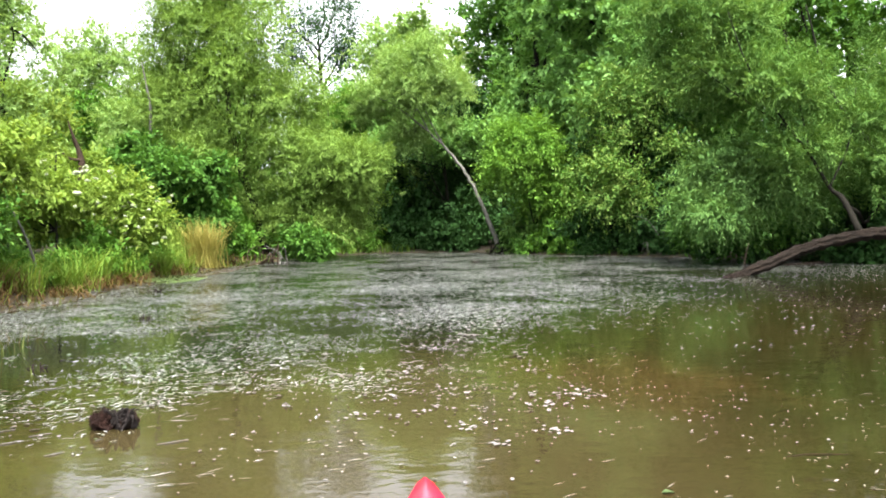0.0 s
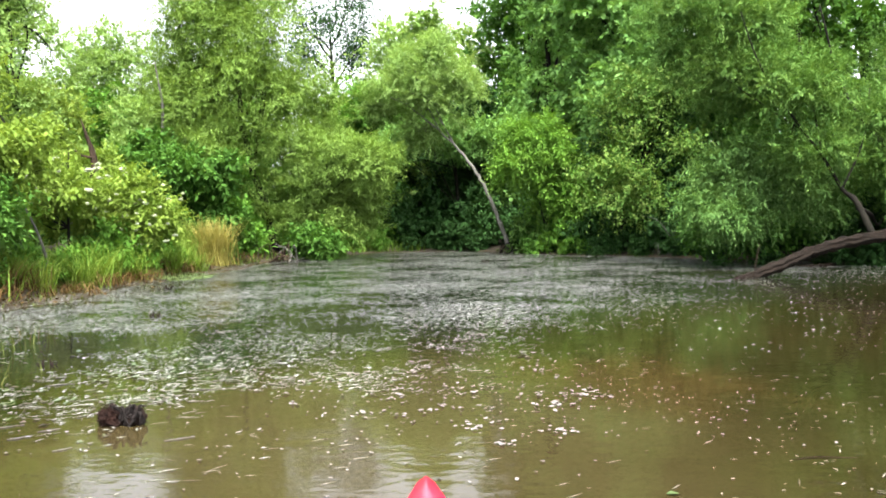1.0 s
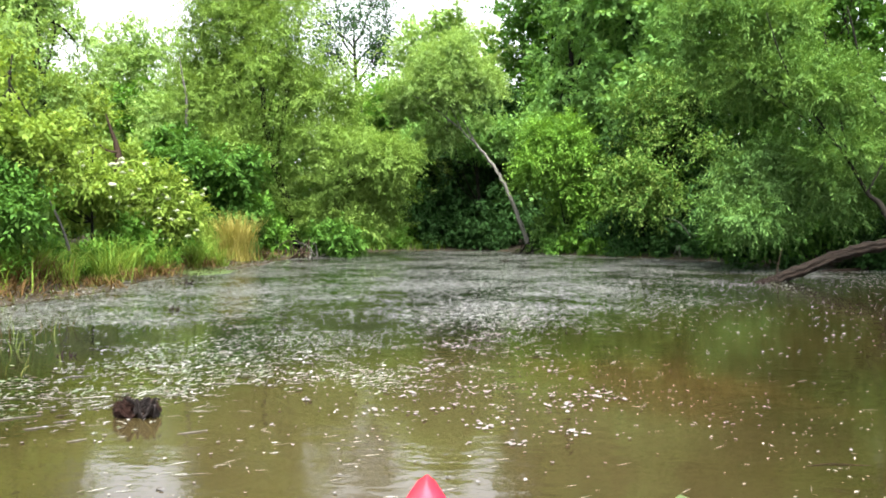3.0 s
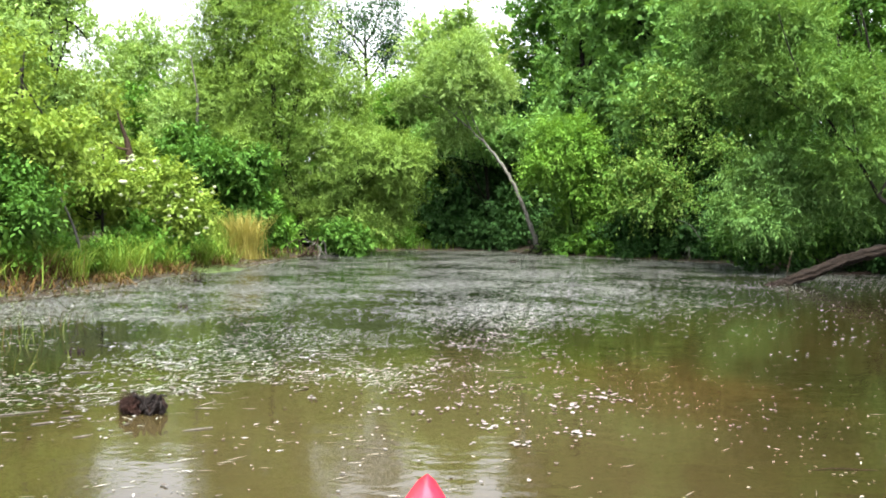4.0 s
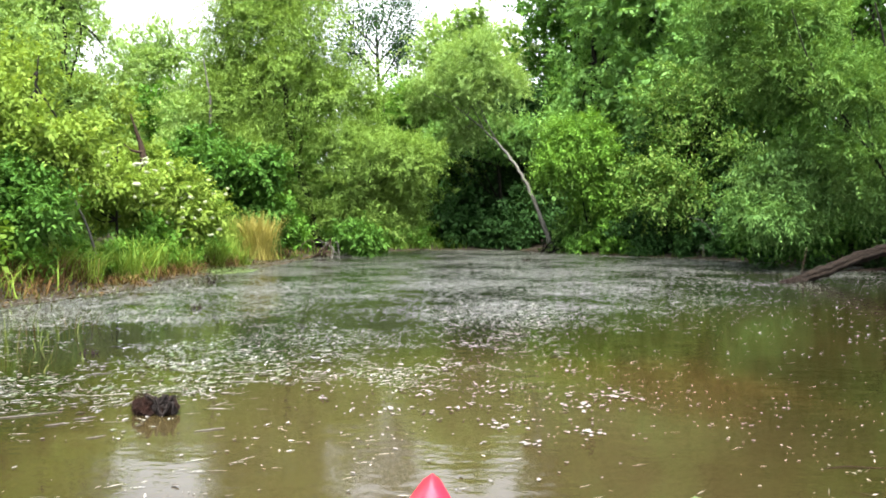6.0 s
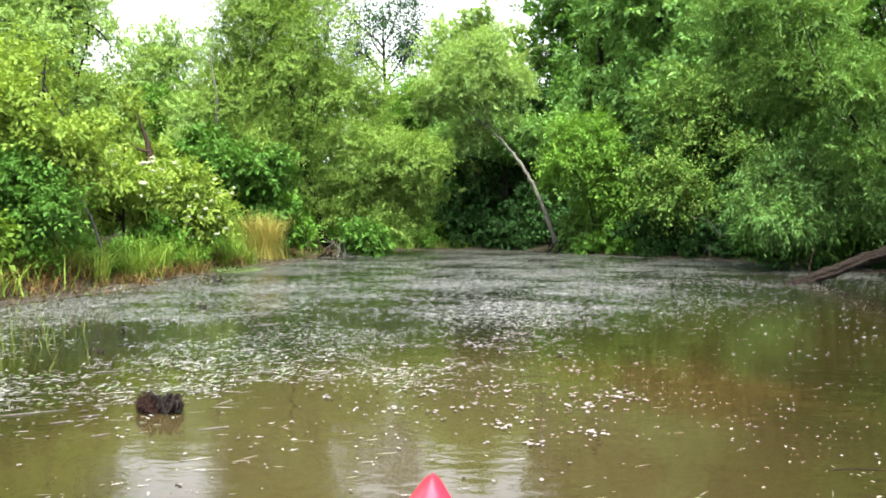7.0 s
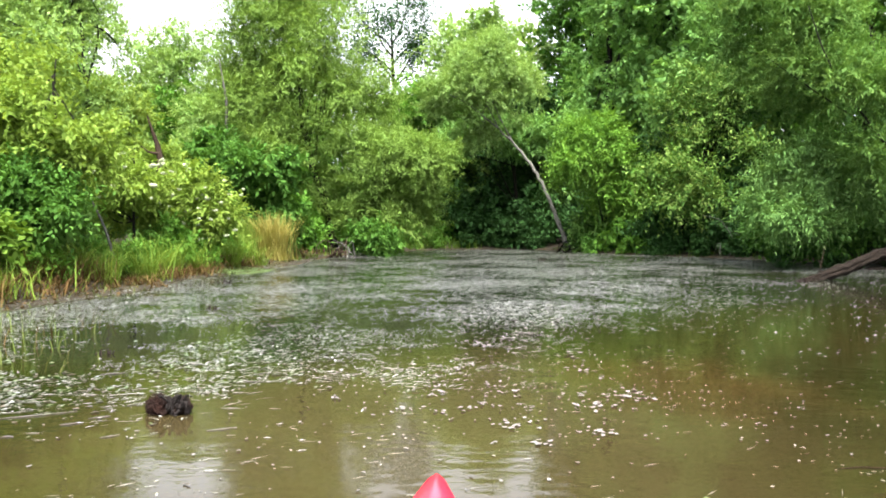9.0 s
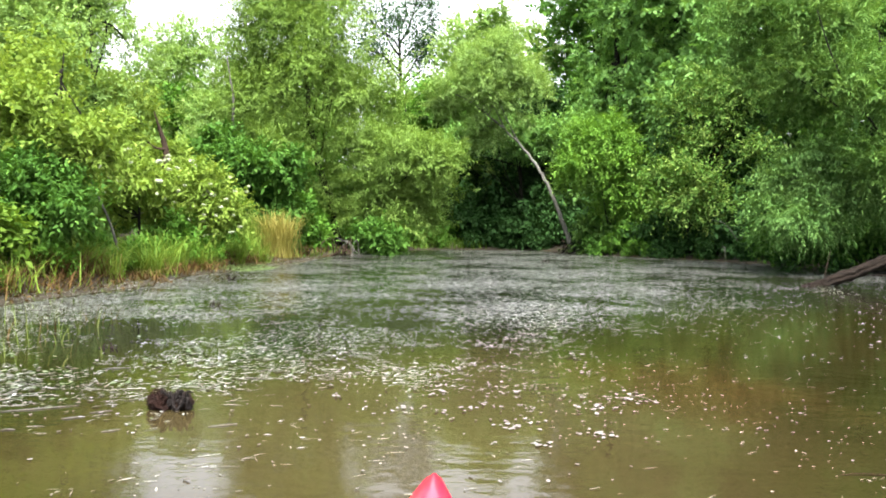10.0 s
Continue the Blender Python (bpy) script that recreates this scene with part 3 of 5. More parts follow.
plant("bank_tree", "green young tree behind the leaning trunk", "tree", b, [b, (1.7, 25.6, 1.6), (1.6, 25.6, 3.6)], (0.07, 0.06, 0.02),
      [(1.1, 25.5, 3.4, 1.2, 0.9, 0.75), (2.3, 25.3, 3.3, 0.9, 0.7, 0.75), (0.0, 25.6, 3.2, 0.9, 0.8, 0.6)], 16000, (0.12, 0.055), MID_GREEN, seed=32, limbs=8, twig=0.45)
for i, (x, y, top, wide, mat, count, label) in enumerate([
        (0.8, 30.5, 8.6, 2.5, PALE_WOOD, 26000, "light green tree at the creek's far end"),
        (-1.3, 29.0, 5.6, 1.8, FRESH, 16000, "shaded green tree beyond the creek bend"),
        # the next two trees carry the creek bend's shade in their leaf colour
        (1.6, 28.6, 4.8, 2.0, SHADED_LEAF, 16000, "tree at the creek bend with shade-dark leaf colour"),
        (2.9, 27.0, 5.0, 1.8, SHADED_LEAF, 16000, "tree behind the leaning trunk with shade-dark leaf colour"),
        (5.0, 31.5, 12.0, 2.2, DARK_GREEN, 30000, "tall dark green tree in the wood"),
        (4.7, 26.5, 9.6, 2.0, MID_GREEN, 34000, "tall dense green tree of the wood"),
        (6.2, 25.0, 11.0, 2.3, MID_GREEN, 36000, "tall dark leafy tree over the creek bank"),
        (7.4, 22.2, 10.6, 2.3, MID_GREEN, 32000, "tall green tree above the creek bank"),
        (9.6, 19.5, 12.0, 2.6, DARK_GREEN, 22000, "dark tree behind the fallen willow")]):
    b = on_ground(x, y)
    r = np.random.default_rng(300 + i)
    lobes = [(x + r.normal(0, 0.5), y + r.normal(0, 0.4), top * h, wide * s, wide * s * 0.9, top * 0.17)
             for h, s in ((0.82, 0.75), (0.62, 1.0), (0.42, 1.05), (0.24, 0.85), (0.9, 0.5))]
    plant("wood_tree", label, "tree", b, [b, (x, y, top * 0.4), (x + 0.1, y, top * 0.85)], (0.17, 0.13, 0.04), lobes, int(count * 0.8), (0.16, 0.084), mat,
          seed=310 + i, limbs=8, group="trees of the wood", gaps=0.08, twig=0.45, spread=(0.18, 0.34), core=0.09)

b = on_ground(3.7, 21.2)
plant("bright_bush", "bright green tall bush on the far bank", "bush", b, [b, (3.7, 21.2, 1.0), (3.6, 21.2, 2.6)], (0.06, 0.05, 0.02),
      [(3.4, 21.0, 3.05, 0.65, 0.8, 0.55), (3.0, 21.0, 2.3, 0.6, 0.8, 0.5), (4.0, 21.0, 2.3, 0.7, 0.8, 0.6), (3.8, 21.0, 1.5, 0.7, 0.8, 0.55), (4.4, 21.0, 1.5, 0.65, 0.7, 0.6)], 27000, (0.105, 0.045), LIME, seed=41, limbs=8, droop=0.2, twig=0.55, gaps=0.15)
b = on_ground(5.3, 19.3)
plant("pale_bush", "yellowish green bush at the waterline", "bush", b, [b, (5.2, 19.2, 0.7), (5.1, 19.1, 1.5)], (0.05, 0.04, 0.015),
      [(4.7, 18.9, 1.95, 0.5, 0.5, 0.35), (5.4, 18.8, 1.6, 0.6, 0.6, 0.4), (5.0, 18.9, 1.25, 0.6, 0.5, 0.3), (5.9, 18.6, 1.15, 0.5, 0.5, 0.3)], 9000, (0.10, 0.045), OLIVE, seed=42, limbs=8, gaps=0.5, core=0.0, twig=0.6)
# shade behind the pale bush, put into this bush's leaf colour
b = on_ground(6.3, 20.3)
plant("dark_bush", "bush with shade-dark leaf colour and deep gaps between its leaves", "bush", b, [b, (6.3, 20.3, 1.4), (6.2, 20.3, 3.2)], (0.07, 0.06, 0.02),
      [(6.1, 20.2, 3.1, 1.25, 1.0, 1.0), (5.3, 20.6, 2.3, 1.0, 0.9, 0.8), (7.0, 20.0, 2.0, 1.0, 0.9, 0.9)], 16000, (0.12, 0.055), SHADED_LEAF, seed=43, limbs=10, gaps=0.35, core=0.0)
b = on_ground(6.0, 20.0)
plant("leafy_bush", "tall bush with yellowish green leaf sprays over dark gaps", "bush", b, [b, (5.9, 19.9, 1.5), (5.8, 19.8, 3.4)], (0.05, 0.04, 0.015),
      [(5.4, 19.6, 2.8, 0.45, 0.4, 0.26), (6.2, 19.5, 3.3, 0.55, 0.4, 0.3), (5.0, 19.8, 3.6, 0.45, 0.4, 0.28), (6.7, 19.2, 2.5, 0.45, 0.4, 0.26), (5.8, 19.6, 4.3, 0.6, 0.4, 0.32), (6.6, 19.4, 4.0, 0.4, 0.4, 0.25)],
      9000, (0.10, 0.042), OLIVE, seed=46, limbs=12, gaps=0.25, core=0.0, twig=0.6)
b = on_ground(6.6, 16.3)
plant("bank_shrub", "leafy green shrub under the fallen willow", "bush", b, [b, (6.4, 15.7, 0.5), (6.2, 15.2, 0.8)], (0.04, 0.03, 0.01),
      [(5.9, 15.0, 0.7, 0.7, 0.7, 0.5), (6.6, 14.9, 0.6, 0.65, 0.6, 0.45), (7.4, 14.6, 0.65, 0.65, 0.6, 0.45)], 15000, (0.12, 0.06), DARK_GREEN, seed=44, limbs=6)

# ---------------------------------------------------------------- right-hand willow and its fallen trunk
rng = np.random.default_rng(50)
b = on_ground(8.9, 12.2, 0.1)
willow = new("fallen_willow")
willow.location = b
tagged(willow, "half-fallen willow arching from the bank into the water, in full leaf", "tree")
trunk_line = smooth_line([b, (8.2, 11.8, 0.40), (7.5, 11.55, 0.54), (6.9, 11.4, 0.55), (6.2, 11.2, 0.46), (5.68, 11.1, 0.34), (5.05, 10.9, 0.13), (4.55, 10.7, 0.0), (4.3, 10.6, -0.06)], 10)
trunk_line[2:-2] += rng.normal(0, 0.008, trunk_line[2:-2].shape)
v, f = tube(trunk_line - np.array([0.04, 0, 0.02]), (0.12, 0.1, 0.085, 0.074, 0.068, 0.066, 0.066, 0.06, 0.025), 28, 0.045, rng, 0.19)
part("trunk", quads("trunk", v - np.array(b), f, LOG_BARK, True), willow, "bare ridged brown fallen trunk")
for pts, rad in (
        ([(6.7, 11.35, 0.55), (6.7, 11.8, 1.05), (6.66, 12.1, 1.24), (6.34, 12.1, 1.75), (6.06, 12.1, 2.12), (5.64, 12.1, 2.68), (5.32, 12.1, 3.25), (5.08, 12.1, 3.93)], (0.05, 0.04, 0.028, 0.022, 0.018, 0.013, 0.008)),
        ([(6.85, 12.0, 0.95), (7.4, 12.6, 0.85), (7.9, 13.2, 0.7), (8.4, 13.4, 1.2)], (0.04, 0.035, 0.03, 0.015)),
        ([(8.2, 11.95, 0.45), (8.1, 12.9, 1.6), (7.7, 13.9, 3.0), (7.4, 14.2, 4.6)], (0.07, 0.05, 0.03, 0.012)),
        ([(6.34, 12.1, 1.75), (6.4, 12.5, 2.6), (6.5, 13.2, 3.9)], (0.02, 0.015, 0.008)),
        ([(6.06, 12.1, 2.12), (5.5, 12.6, 2.7), (4.9, 13.2, 3.4)], (0.016, 0.012, 0.006)),
        ([(6.66, 12.1, 1.24), (7.1, 12.3, 2.0), (7.5, 12.8, 2.9)], (0.018, 0.014, 0.006))):
    v, f = tube(smooth_line(pts, 7), rad, 8, 0.05, rng)
    part("limb", quads("limb", v - np.array(b), f, BARK, True), willow)
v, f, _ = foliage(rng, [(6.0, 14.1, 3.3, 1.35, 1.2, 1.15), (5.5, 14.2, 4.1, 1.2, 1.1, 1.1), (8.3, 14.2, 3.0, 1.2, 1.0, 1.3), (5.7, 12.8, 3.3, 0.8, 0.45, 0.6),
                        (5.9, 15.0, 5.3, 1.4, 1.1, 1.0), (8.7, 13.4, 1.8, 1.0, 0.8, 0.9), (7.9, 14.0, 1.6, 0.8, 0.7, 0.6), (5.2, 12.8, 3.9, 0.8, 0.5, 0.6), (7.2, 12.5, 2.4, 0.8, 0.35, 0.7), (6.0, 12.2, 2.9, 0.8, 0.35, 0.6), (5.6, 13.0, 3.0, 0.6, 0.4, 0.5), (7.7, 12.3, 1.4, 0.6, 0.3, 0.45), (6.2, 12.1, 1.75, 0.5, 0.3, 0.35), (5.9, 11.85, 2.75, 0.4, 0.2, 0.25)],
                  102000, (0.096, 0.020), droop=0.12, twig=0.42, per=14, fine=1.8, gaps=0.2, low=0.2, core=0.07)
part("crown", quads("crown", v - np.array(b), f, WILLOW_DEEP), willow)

b = on_ground(7.0, 15.4)
plant("willow_shrub", "narrow-leaved willow shrub in lit willow green drooping to the water", "bush", b, [b, (6.6, 14.5, 0.7), (6.0, 13.4, 1.4)], (0.05, 0.04, 0.012),
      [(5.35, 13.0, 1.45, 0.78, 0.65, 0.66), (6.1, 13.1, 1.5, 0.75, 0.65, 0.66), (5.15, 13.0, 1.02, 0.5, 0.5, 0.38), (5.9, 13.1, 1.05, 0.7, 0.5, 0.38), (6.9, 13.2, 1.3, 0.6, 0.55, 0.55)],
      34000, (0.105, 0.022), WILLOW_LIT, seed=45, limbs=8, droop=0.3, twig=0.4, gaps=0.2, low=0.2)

# ---------------------------------------------------------------- kayak
def kayak(m):
    """A short moulded boat: a hull and a ridged deck with a cockpit opening."""
    root = new("kayak")
    root.matrix_world = m
    tagged(root, "glossy red plastic kayak floating on the creek", "kayak")
    stations = [(0.0, 0.008, 0.346, 0.30), (-0.025, 0.0135, 0.351, 0.24), (-0.08, 0.0285, 0.350, 0.16), (-0.15, 0.048, 0.345, 0.06), (-0.3, 0.10, 0.325, -0.04), (-0.6, 0.21, 0.285, -0.09),
                (-1.0, 0.32, 0.27, -0.10), (-1.5, 0.36, 0.27, -0.10), (-2.0, 0.32, 0.26, -0.10), (-2.5, 0.20, 0.26, -0.06), (-2.8, 0.08, 0.28, 0.05), (-2.95, 0.01, 0.30, 0.22)]
    hv, dv = [], []
    for y, w, top, keel in stations:
        gun = top - 0.35 * w - 0.004
        for s in (-1.0, -0.98, -0.8, -0.45, 0.0, 0.45, 0.8, 0.98, 1.0):
            z = keel + (gun - keel) * (abs(s) ** 2.6)
            hv.append((s * w, y, z))
        for s in (-1.0, -0.7, -0.35, -0.08, 0.0, 0.08, 0.35, 0.7, 1.0):
            dv.append((s * w * 1.04, y, gun - 0.002 + (top - gun) * (1 - abs(s) ** 1.7)))
    n, k = len(stations), 9
    i, j = np.meshgrid(np.arange(n - 1), np.arange(k - 1), indexing="ij")
    f = np.stack([i * k + j, i * k + j + 1, (i + 1) * k + j + 1, (i + 1) * k + j], -1).reshape(-1, 4)
    part("hull", quads("hull", hv, f, RED, True), root)
    df = np.array([q for q in f if not (6 <= q[0] // k <= 7 and 2 <= q[0] % k <= 5)])
    part("deck", quads("deck", dv, df, RED, True), root)
    ring = [(0.26 * math.cos(a), -1.48 + 0.49 * math.sin(a), 0.27) for a in np.linspace(0, 2 * math.pi, 33)]
    v, f = tube(np.array(ring), (0.018, 0.018), 8)
    part("cockpit_rim", quads("cockpit_rim", v, f, SODDEN, True), root, "black cockpit rim")
    return root


kayak(pose(-0.018, 1.30, 0.004, 0, 0, -0.9))


# ---------------------------------------------------------------- woods behind the banks
def wood_prototype(seed, material, label, top, wide, count):
    r = np.random.default_rng(seed)
    lobes = [(r.normal(0, 0.5), r.normal(0, 0.4), top * h, wide * s, wide * s, top * 0.16)
             for h, s in ((0.84, 0.7), (0.66, 1.0), (0.46, 1.1), (0.28, 1.0), (0.14, 0.9))]
    return plant("wood_tree", label, "tree", (0, 0, 0), [(0, 0, 0), (0.05, 0, top * 0.4), (0, 0.1, top * 0.88)], (0.18, 0.14, 0.04), lobes,
                 count, (0.238, 0.12), material, seed=seed + 1, limbs=3, group="trees of the wood", twig=0.5, droop=0.2, low=0.15, core=0.1)


WOOD = [  # prototype, x, y, height factor, turn
    (0, -14.5, 24.5, 1.00, 0), (0, -17.5, 30.0, 1.15, 70), (1, -12.8, 31.5, 0.80, 20), (0, -9.0, 36.0, 0.90, 140), (1, -5.6, 33.0, 0.88, 200),
    (1, -3.0, 35.0, 0.88, 300), (0, 0.2, 36.5, 1.10, 250), (0, 2.8, 38.0, 1.12, 33), (2, 6.5, 34.0, 1.30, 100), (2, 9.0, 29.0, 1.30, 10),
    (2, 11.8, 24.0, 1.25, 60), (2, 12.5, 17.0, 1.15, 190), (2, 13.5, 31.0, 1.35, 280), (1, -11.5, 21.0, 0.78, 90), (1, -2.4, 31.0, 0.72, 15),
    # trees with y under 13 are unseen, added to block light and close the place
    (2, 8.8, 20.6, 0.55, 330), (0, -11.4, 29.5, 0.80, 77), (2, 13.0, 8.8, 1.15, 45), (2, 15.6, 4.0, 1.2, 150), (1, 15.5, -1.5, 1.1, 240), (1, -8.6, 3.0, 0.8, 20), (0, -8.0, -3.5, 0.9, 130), (1, -4.5, -20.0, 1.0, 60), (2, 4.0, -21.0, 1.1, 310), (1, -8.6, 25.2, 0.62, 190), (2, 5.2, 29.8, 1.05, 222), (0, -7.6, 30.0, 0.72, 40), (1, -5.2, 27.2, 0.66, 111), (0, -15.0, 19.5, 1.0, 160), (0, -11.0, 17.0, 0.75, 260), (2, 5.0, 35.5, 1.25, 75), (2, 11.8, 20.2, 1.1, 205), (2, 11.6, 12.8, 1.0, 25), (2, 8.2, 33.0, 1.45, 130), (2, 10.6, 26.4, 1.4, 290), (1, -5.6, 28.0, 0.95, 130), (0, 1.6, 33.0, 1.0, 35), (2, 7.0, 29.5, 1.35, 15)]
kinds = [(900, PALE_WOOD, "light green tree of the surrounding wood", 8.5, 2.1, 4500),
         (920, FRESH, "leafy green tree of the surrounding wood", 7.8, 2.0, 4500),
         (940, DARK_GREEN, "dark green tree of the surrounding wood", 8.6, 2.2, 4500)]
first = {}
for kind, x, y, tall, turn in WOOD:
    if kind not in first:
        first[kind] = wood_prototype(*kinds[kind])
        ob = first[kind]
        ob.matrix_basis = pose(*on_ground(x, y), 0, 0, turn) @ Matrix.Scale(tall, 4)
    else:
        first[kind].scale = (tall, tall, tall)
        copy_thing(first[kind], pose(*on_ground(x, y), 0, 0, turn))
for kind, x, y, tall, turn in reversed(WOOD):
    first[kind].matrix_basis = pose(*on_ground(x, y), 0, 0, turn) @ Matrix.Scale(tall, 4)

# low bushes that close the banks under the trees
SHRUBS = [(-9.6, 21.0, 1.2), (-8.2, 20.0, 1.2), (-6.6, 19.6, 1.1), (-5.6, 18.6, 1.0), (-4.6, 20.4, 0.9), (-3.9, 19.4, 0.8), (-5.2, 14.6, 0.7), (-6.4, 12.6, 0.9),
          (-4.35, 12.2, 0.5), (-4.6, 14.2, 0.5), (-5.6, 10.6, 0.7), (-6.2, 8.6, 0.9), (-4.3, 23.6, 1.5), (-3.1, 25.2, 1.4), (-2.4, 23.4, 0.8), (-3.2, 26.0, 1.3), (-1.75, 23.9, 0.75), (-1.1, 25.3, 0.7), (-0.3, 25.6, 0.8),
          (0.4, 25.0, 0.8), (1.1, 24.6, 0.75), (1.8, 24.3, 0.8), (2.5, 24.0, 0.75), (3.3, 23.6, 0.7), (0.9, 26.6, 1.3), (2.2, 25.8, 1.2), (-0.4, 27.2, 1.2), (3.9, 25.0, 0.9), (4.4, 22.8, 1.1), (4.9, 20.4, 0.7), (5.9, 19.6, 0.8), (6.7, 18.4, 0.8), (7.2, 17.0, 0.9), (8.4, 16.2, 1.0), (7.8, 18.4, 1.4), (8.8, 17.6, 1.4), (6.9, 19.6, 1.3), (8.9, 14.6, 0.9), (9.5, 13.2, 1.0), (10.2, 11.4, 1.1), (9.6, 15.8, 1.3), (10.6, 15.0, 1.9), (8.2, 13.1, 0.6), (7.5, 13.7, 0.6), (9.1, 12.8, 0.7), (6.4, 14.0, 0.45), (5.6, 14.2, 0.4), (8.8, 12.0, 0.45), (10.4, 17.0, 2.3), (0.2, 31.0, 1.7), (2.4, 30.6, 1.7), (4.6, 29.0, 1.7), (6.6, 27.0, 1.7), (8.2, 25.0, 1.7), (5.6, 23.4, 1.5), (7.0, 21.4, 1.5), (5.9, 21.4, 1.4), (-1.4, 31.0, 1.6), (4.6, 19.9, 0.7), (5.3, 19.2, 0.75), (6.0, 18.5, 0.7), (6.5, 17.7, 0.6), (3.5, 21.5, 0.75), (4.1, 20.7, 0.7),
          (4.2, 19.9, 0.42), (4.8, 19.1, 0.42), (5.4, 18.55, 0.4), (6.05, 17.75, 0.4), (6.5, 16.6, 0.42), (3.4, 21.3, 0.4), (1.0, 24.25, 0.4), (0.1, 24.3, 0.4), (2.1, 23.7, 0.4), (-0.8, 24.4, 0.4)]
protos = []
for s, (mat, label) in enumerate(((FRESH, "low green undergrowth bush on the bank"), (DARK_GREEN, "low dark green undergrowth bush on the bank"), (WILLOW_DEEP, "low grey-green undergrowth bush on the bank"), (SHADED_LEAF, "low undergrowth bush under the trees with shade-dark leaf colour"))):
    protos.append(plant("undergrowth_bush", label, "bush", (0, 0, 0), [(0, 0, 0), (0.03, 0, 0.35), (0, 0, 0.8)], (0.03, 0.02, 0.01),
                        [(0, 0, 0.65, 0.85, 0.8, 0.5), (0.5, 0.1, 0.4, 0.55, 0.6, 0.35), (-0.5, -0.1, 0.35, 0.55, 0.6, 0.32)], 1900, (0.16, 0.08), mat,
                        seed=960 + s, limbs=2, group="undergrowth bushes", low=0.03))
rng = np.random.default_rng(97)
used = set()
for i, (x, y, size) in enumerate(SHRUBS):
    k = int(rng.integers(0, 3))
    # bushes at the bend and right bank take the leaf colour with shade in it
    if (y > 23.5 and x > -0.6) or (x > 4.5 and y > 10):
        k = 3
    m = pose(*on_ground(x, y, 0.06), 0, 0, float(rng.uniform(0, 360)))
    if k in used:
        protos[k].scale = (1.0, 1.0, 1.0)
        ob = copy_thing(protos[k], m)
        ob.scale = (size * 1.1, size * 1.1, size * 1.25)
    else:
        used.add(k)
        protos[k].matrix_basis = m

# ---------------------------------------------------------------- bare and dead wood
rng = np.random.default_rng(70)


def twiggy(rng, start, way, length, radius, depth, out, bend=0.25):
    """Branches that fork and thin out."""
    end = start + way * length
    mid = (start + end) / 2 + rng.normal(0, bend * length * 0.2, 3)
    out.append(tube(smooth_line([start, mid, end], 4), (radius, radius * 0.6), 5))
    if depth:
        for _ in range(int(rng.integers(2, 4))):
            u = rng.uniform(0.45, 1.0)
            twiggy(rng, (1 - u) * start + u * end, unit(way + rng.normal(0, 0.5, 3) + np.array([0, 0, 0.15])), length * rng.uniform(0.55, 0.8), radius * 0.55, depth - 1, out, bend)


b = np.array(on_ground(-3.1, 38.0))
bare = new("sparse_tree")
bare.location = b
tagged(bare, "thin dark tree with open branches and few leaves", "tree")
v, f = tube(smooth_line([b, b + (0.1, 0, 4), (-3.2, 38, 8.0), (-3.3, 38, 10.5)], 6), (0.15, 0.11, 0.07, 0.03), 8, 0.04, rng)
part("trunk", quads("trunk", v - b, f, BARK, True), bare)
tips = []
for z, a in ((6.6, -1.0), (6.9, 1.0), (7.2, 0.6), (7.5, -0.7), (7.8, -1.1), (8.2, 0.9), (8.5, -0.5), (8.8, -0.9), (9.2, 0.6), (9.8, 0.1)):
    out = []
    twiggy(rng, np.array([-3.2, 38.0, z]), unit(np.array([a, rng.normal(0, 0.4), 0.9])), 1.5, 0.05, 3, out)
    v, f = join(out)
    tips.append(v)
    part("limb", quads("limb", v - b, f, BARK, True), bare)
tips = np.concatenate(tips)
pick = tips[rng.choice(len(tips), 11000)] + rng.normal(0, 0.4, (11000, 3))
pick = pick[pick[:, 2] > 7.4]
v, f = leaf_quads(pick, unit(rng.normal(0, 1, pick.shape)), unit(rng.normal(0, 1, pick.shape)), rng.uniform(0.08, 0.15, len(pick)), rng.uniform(0.045, 0.08, len(pick)))
# leaves coloured as dark as they look against the bright sky
part("crown", quads("crown", v - b, f, SHADED_LEAF), bare)

b = np.array(on_ground(-5.6, 14.9))
snag = new("dead_snag")
snag.location = b
tagged(snag, "broken dark dead trunk with a short side stub", "dead tree")
v, f = tube(smooth_line([b, (-5.58, 14.9, 1.2), (-5.54, 14.85, 1.95), (-5.58, 14.85, 2.2), (-5.68, 14.8, 2.55), (-5.74, 14.8, 2.75)], 6), (0.07, 0.065, 0.065, 0.05, 0.022, 0.01), 9, 0.1, rng)
part("trunk", quads("trunk", v - b, f, BARK_RED, True), snag)
v, f = tube(smooth_line([(-5.55, 14.8, 2.05), (-5.7, 14.7, 2.08), (-5.8, 14.65, 2.18)], 4), (0.03, 0.012), 6, 0.05, rng)
part("stub", quads("stub", v - b, f, BARK_RED, True), snag)

b = np.array(on_ground(-5.95, 20.2))
pale = new("dead_snag")
pale.location = b
tagged(pale, "pale grey dead stem standing among the trees", "dead tree")
v, f = tube(smooth_line([b, (-5.9, 20.2, 2.2), (-5.85, 20.2, 3.7), (-5.93, 20.2, 4.3), (-6.02, 20.2, 4.85)], 6), (0.06, 0.045, 0.035, 0.026, 0.012), 8, 0.08, rng)
part("trunk", quads("trunk", v - b, f, BARK_PALE, True), pale)


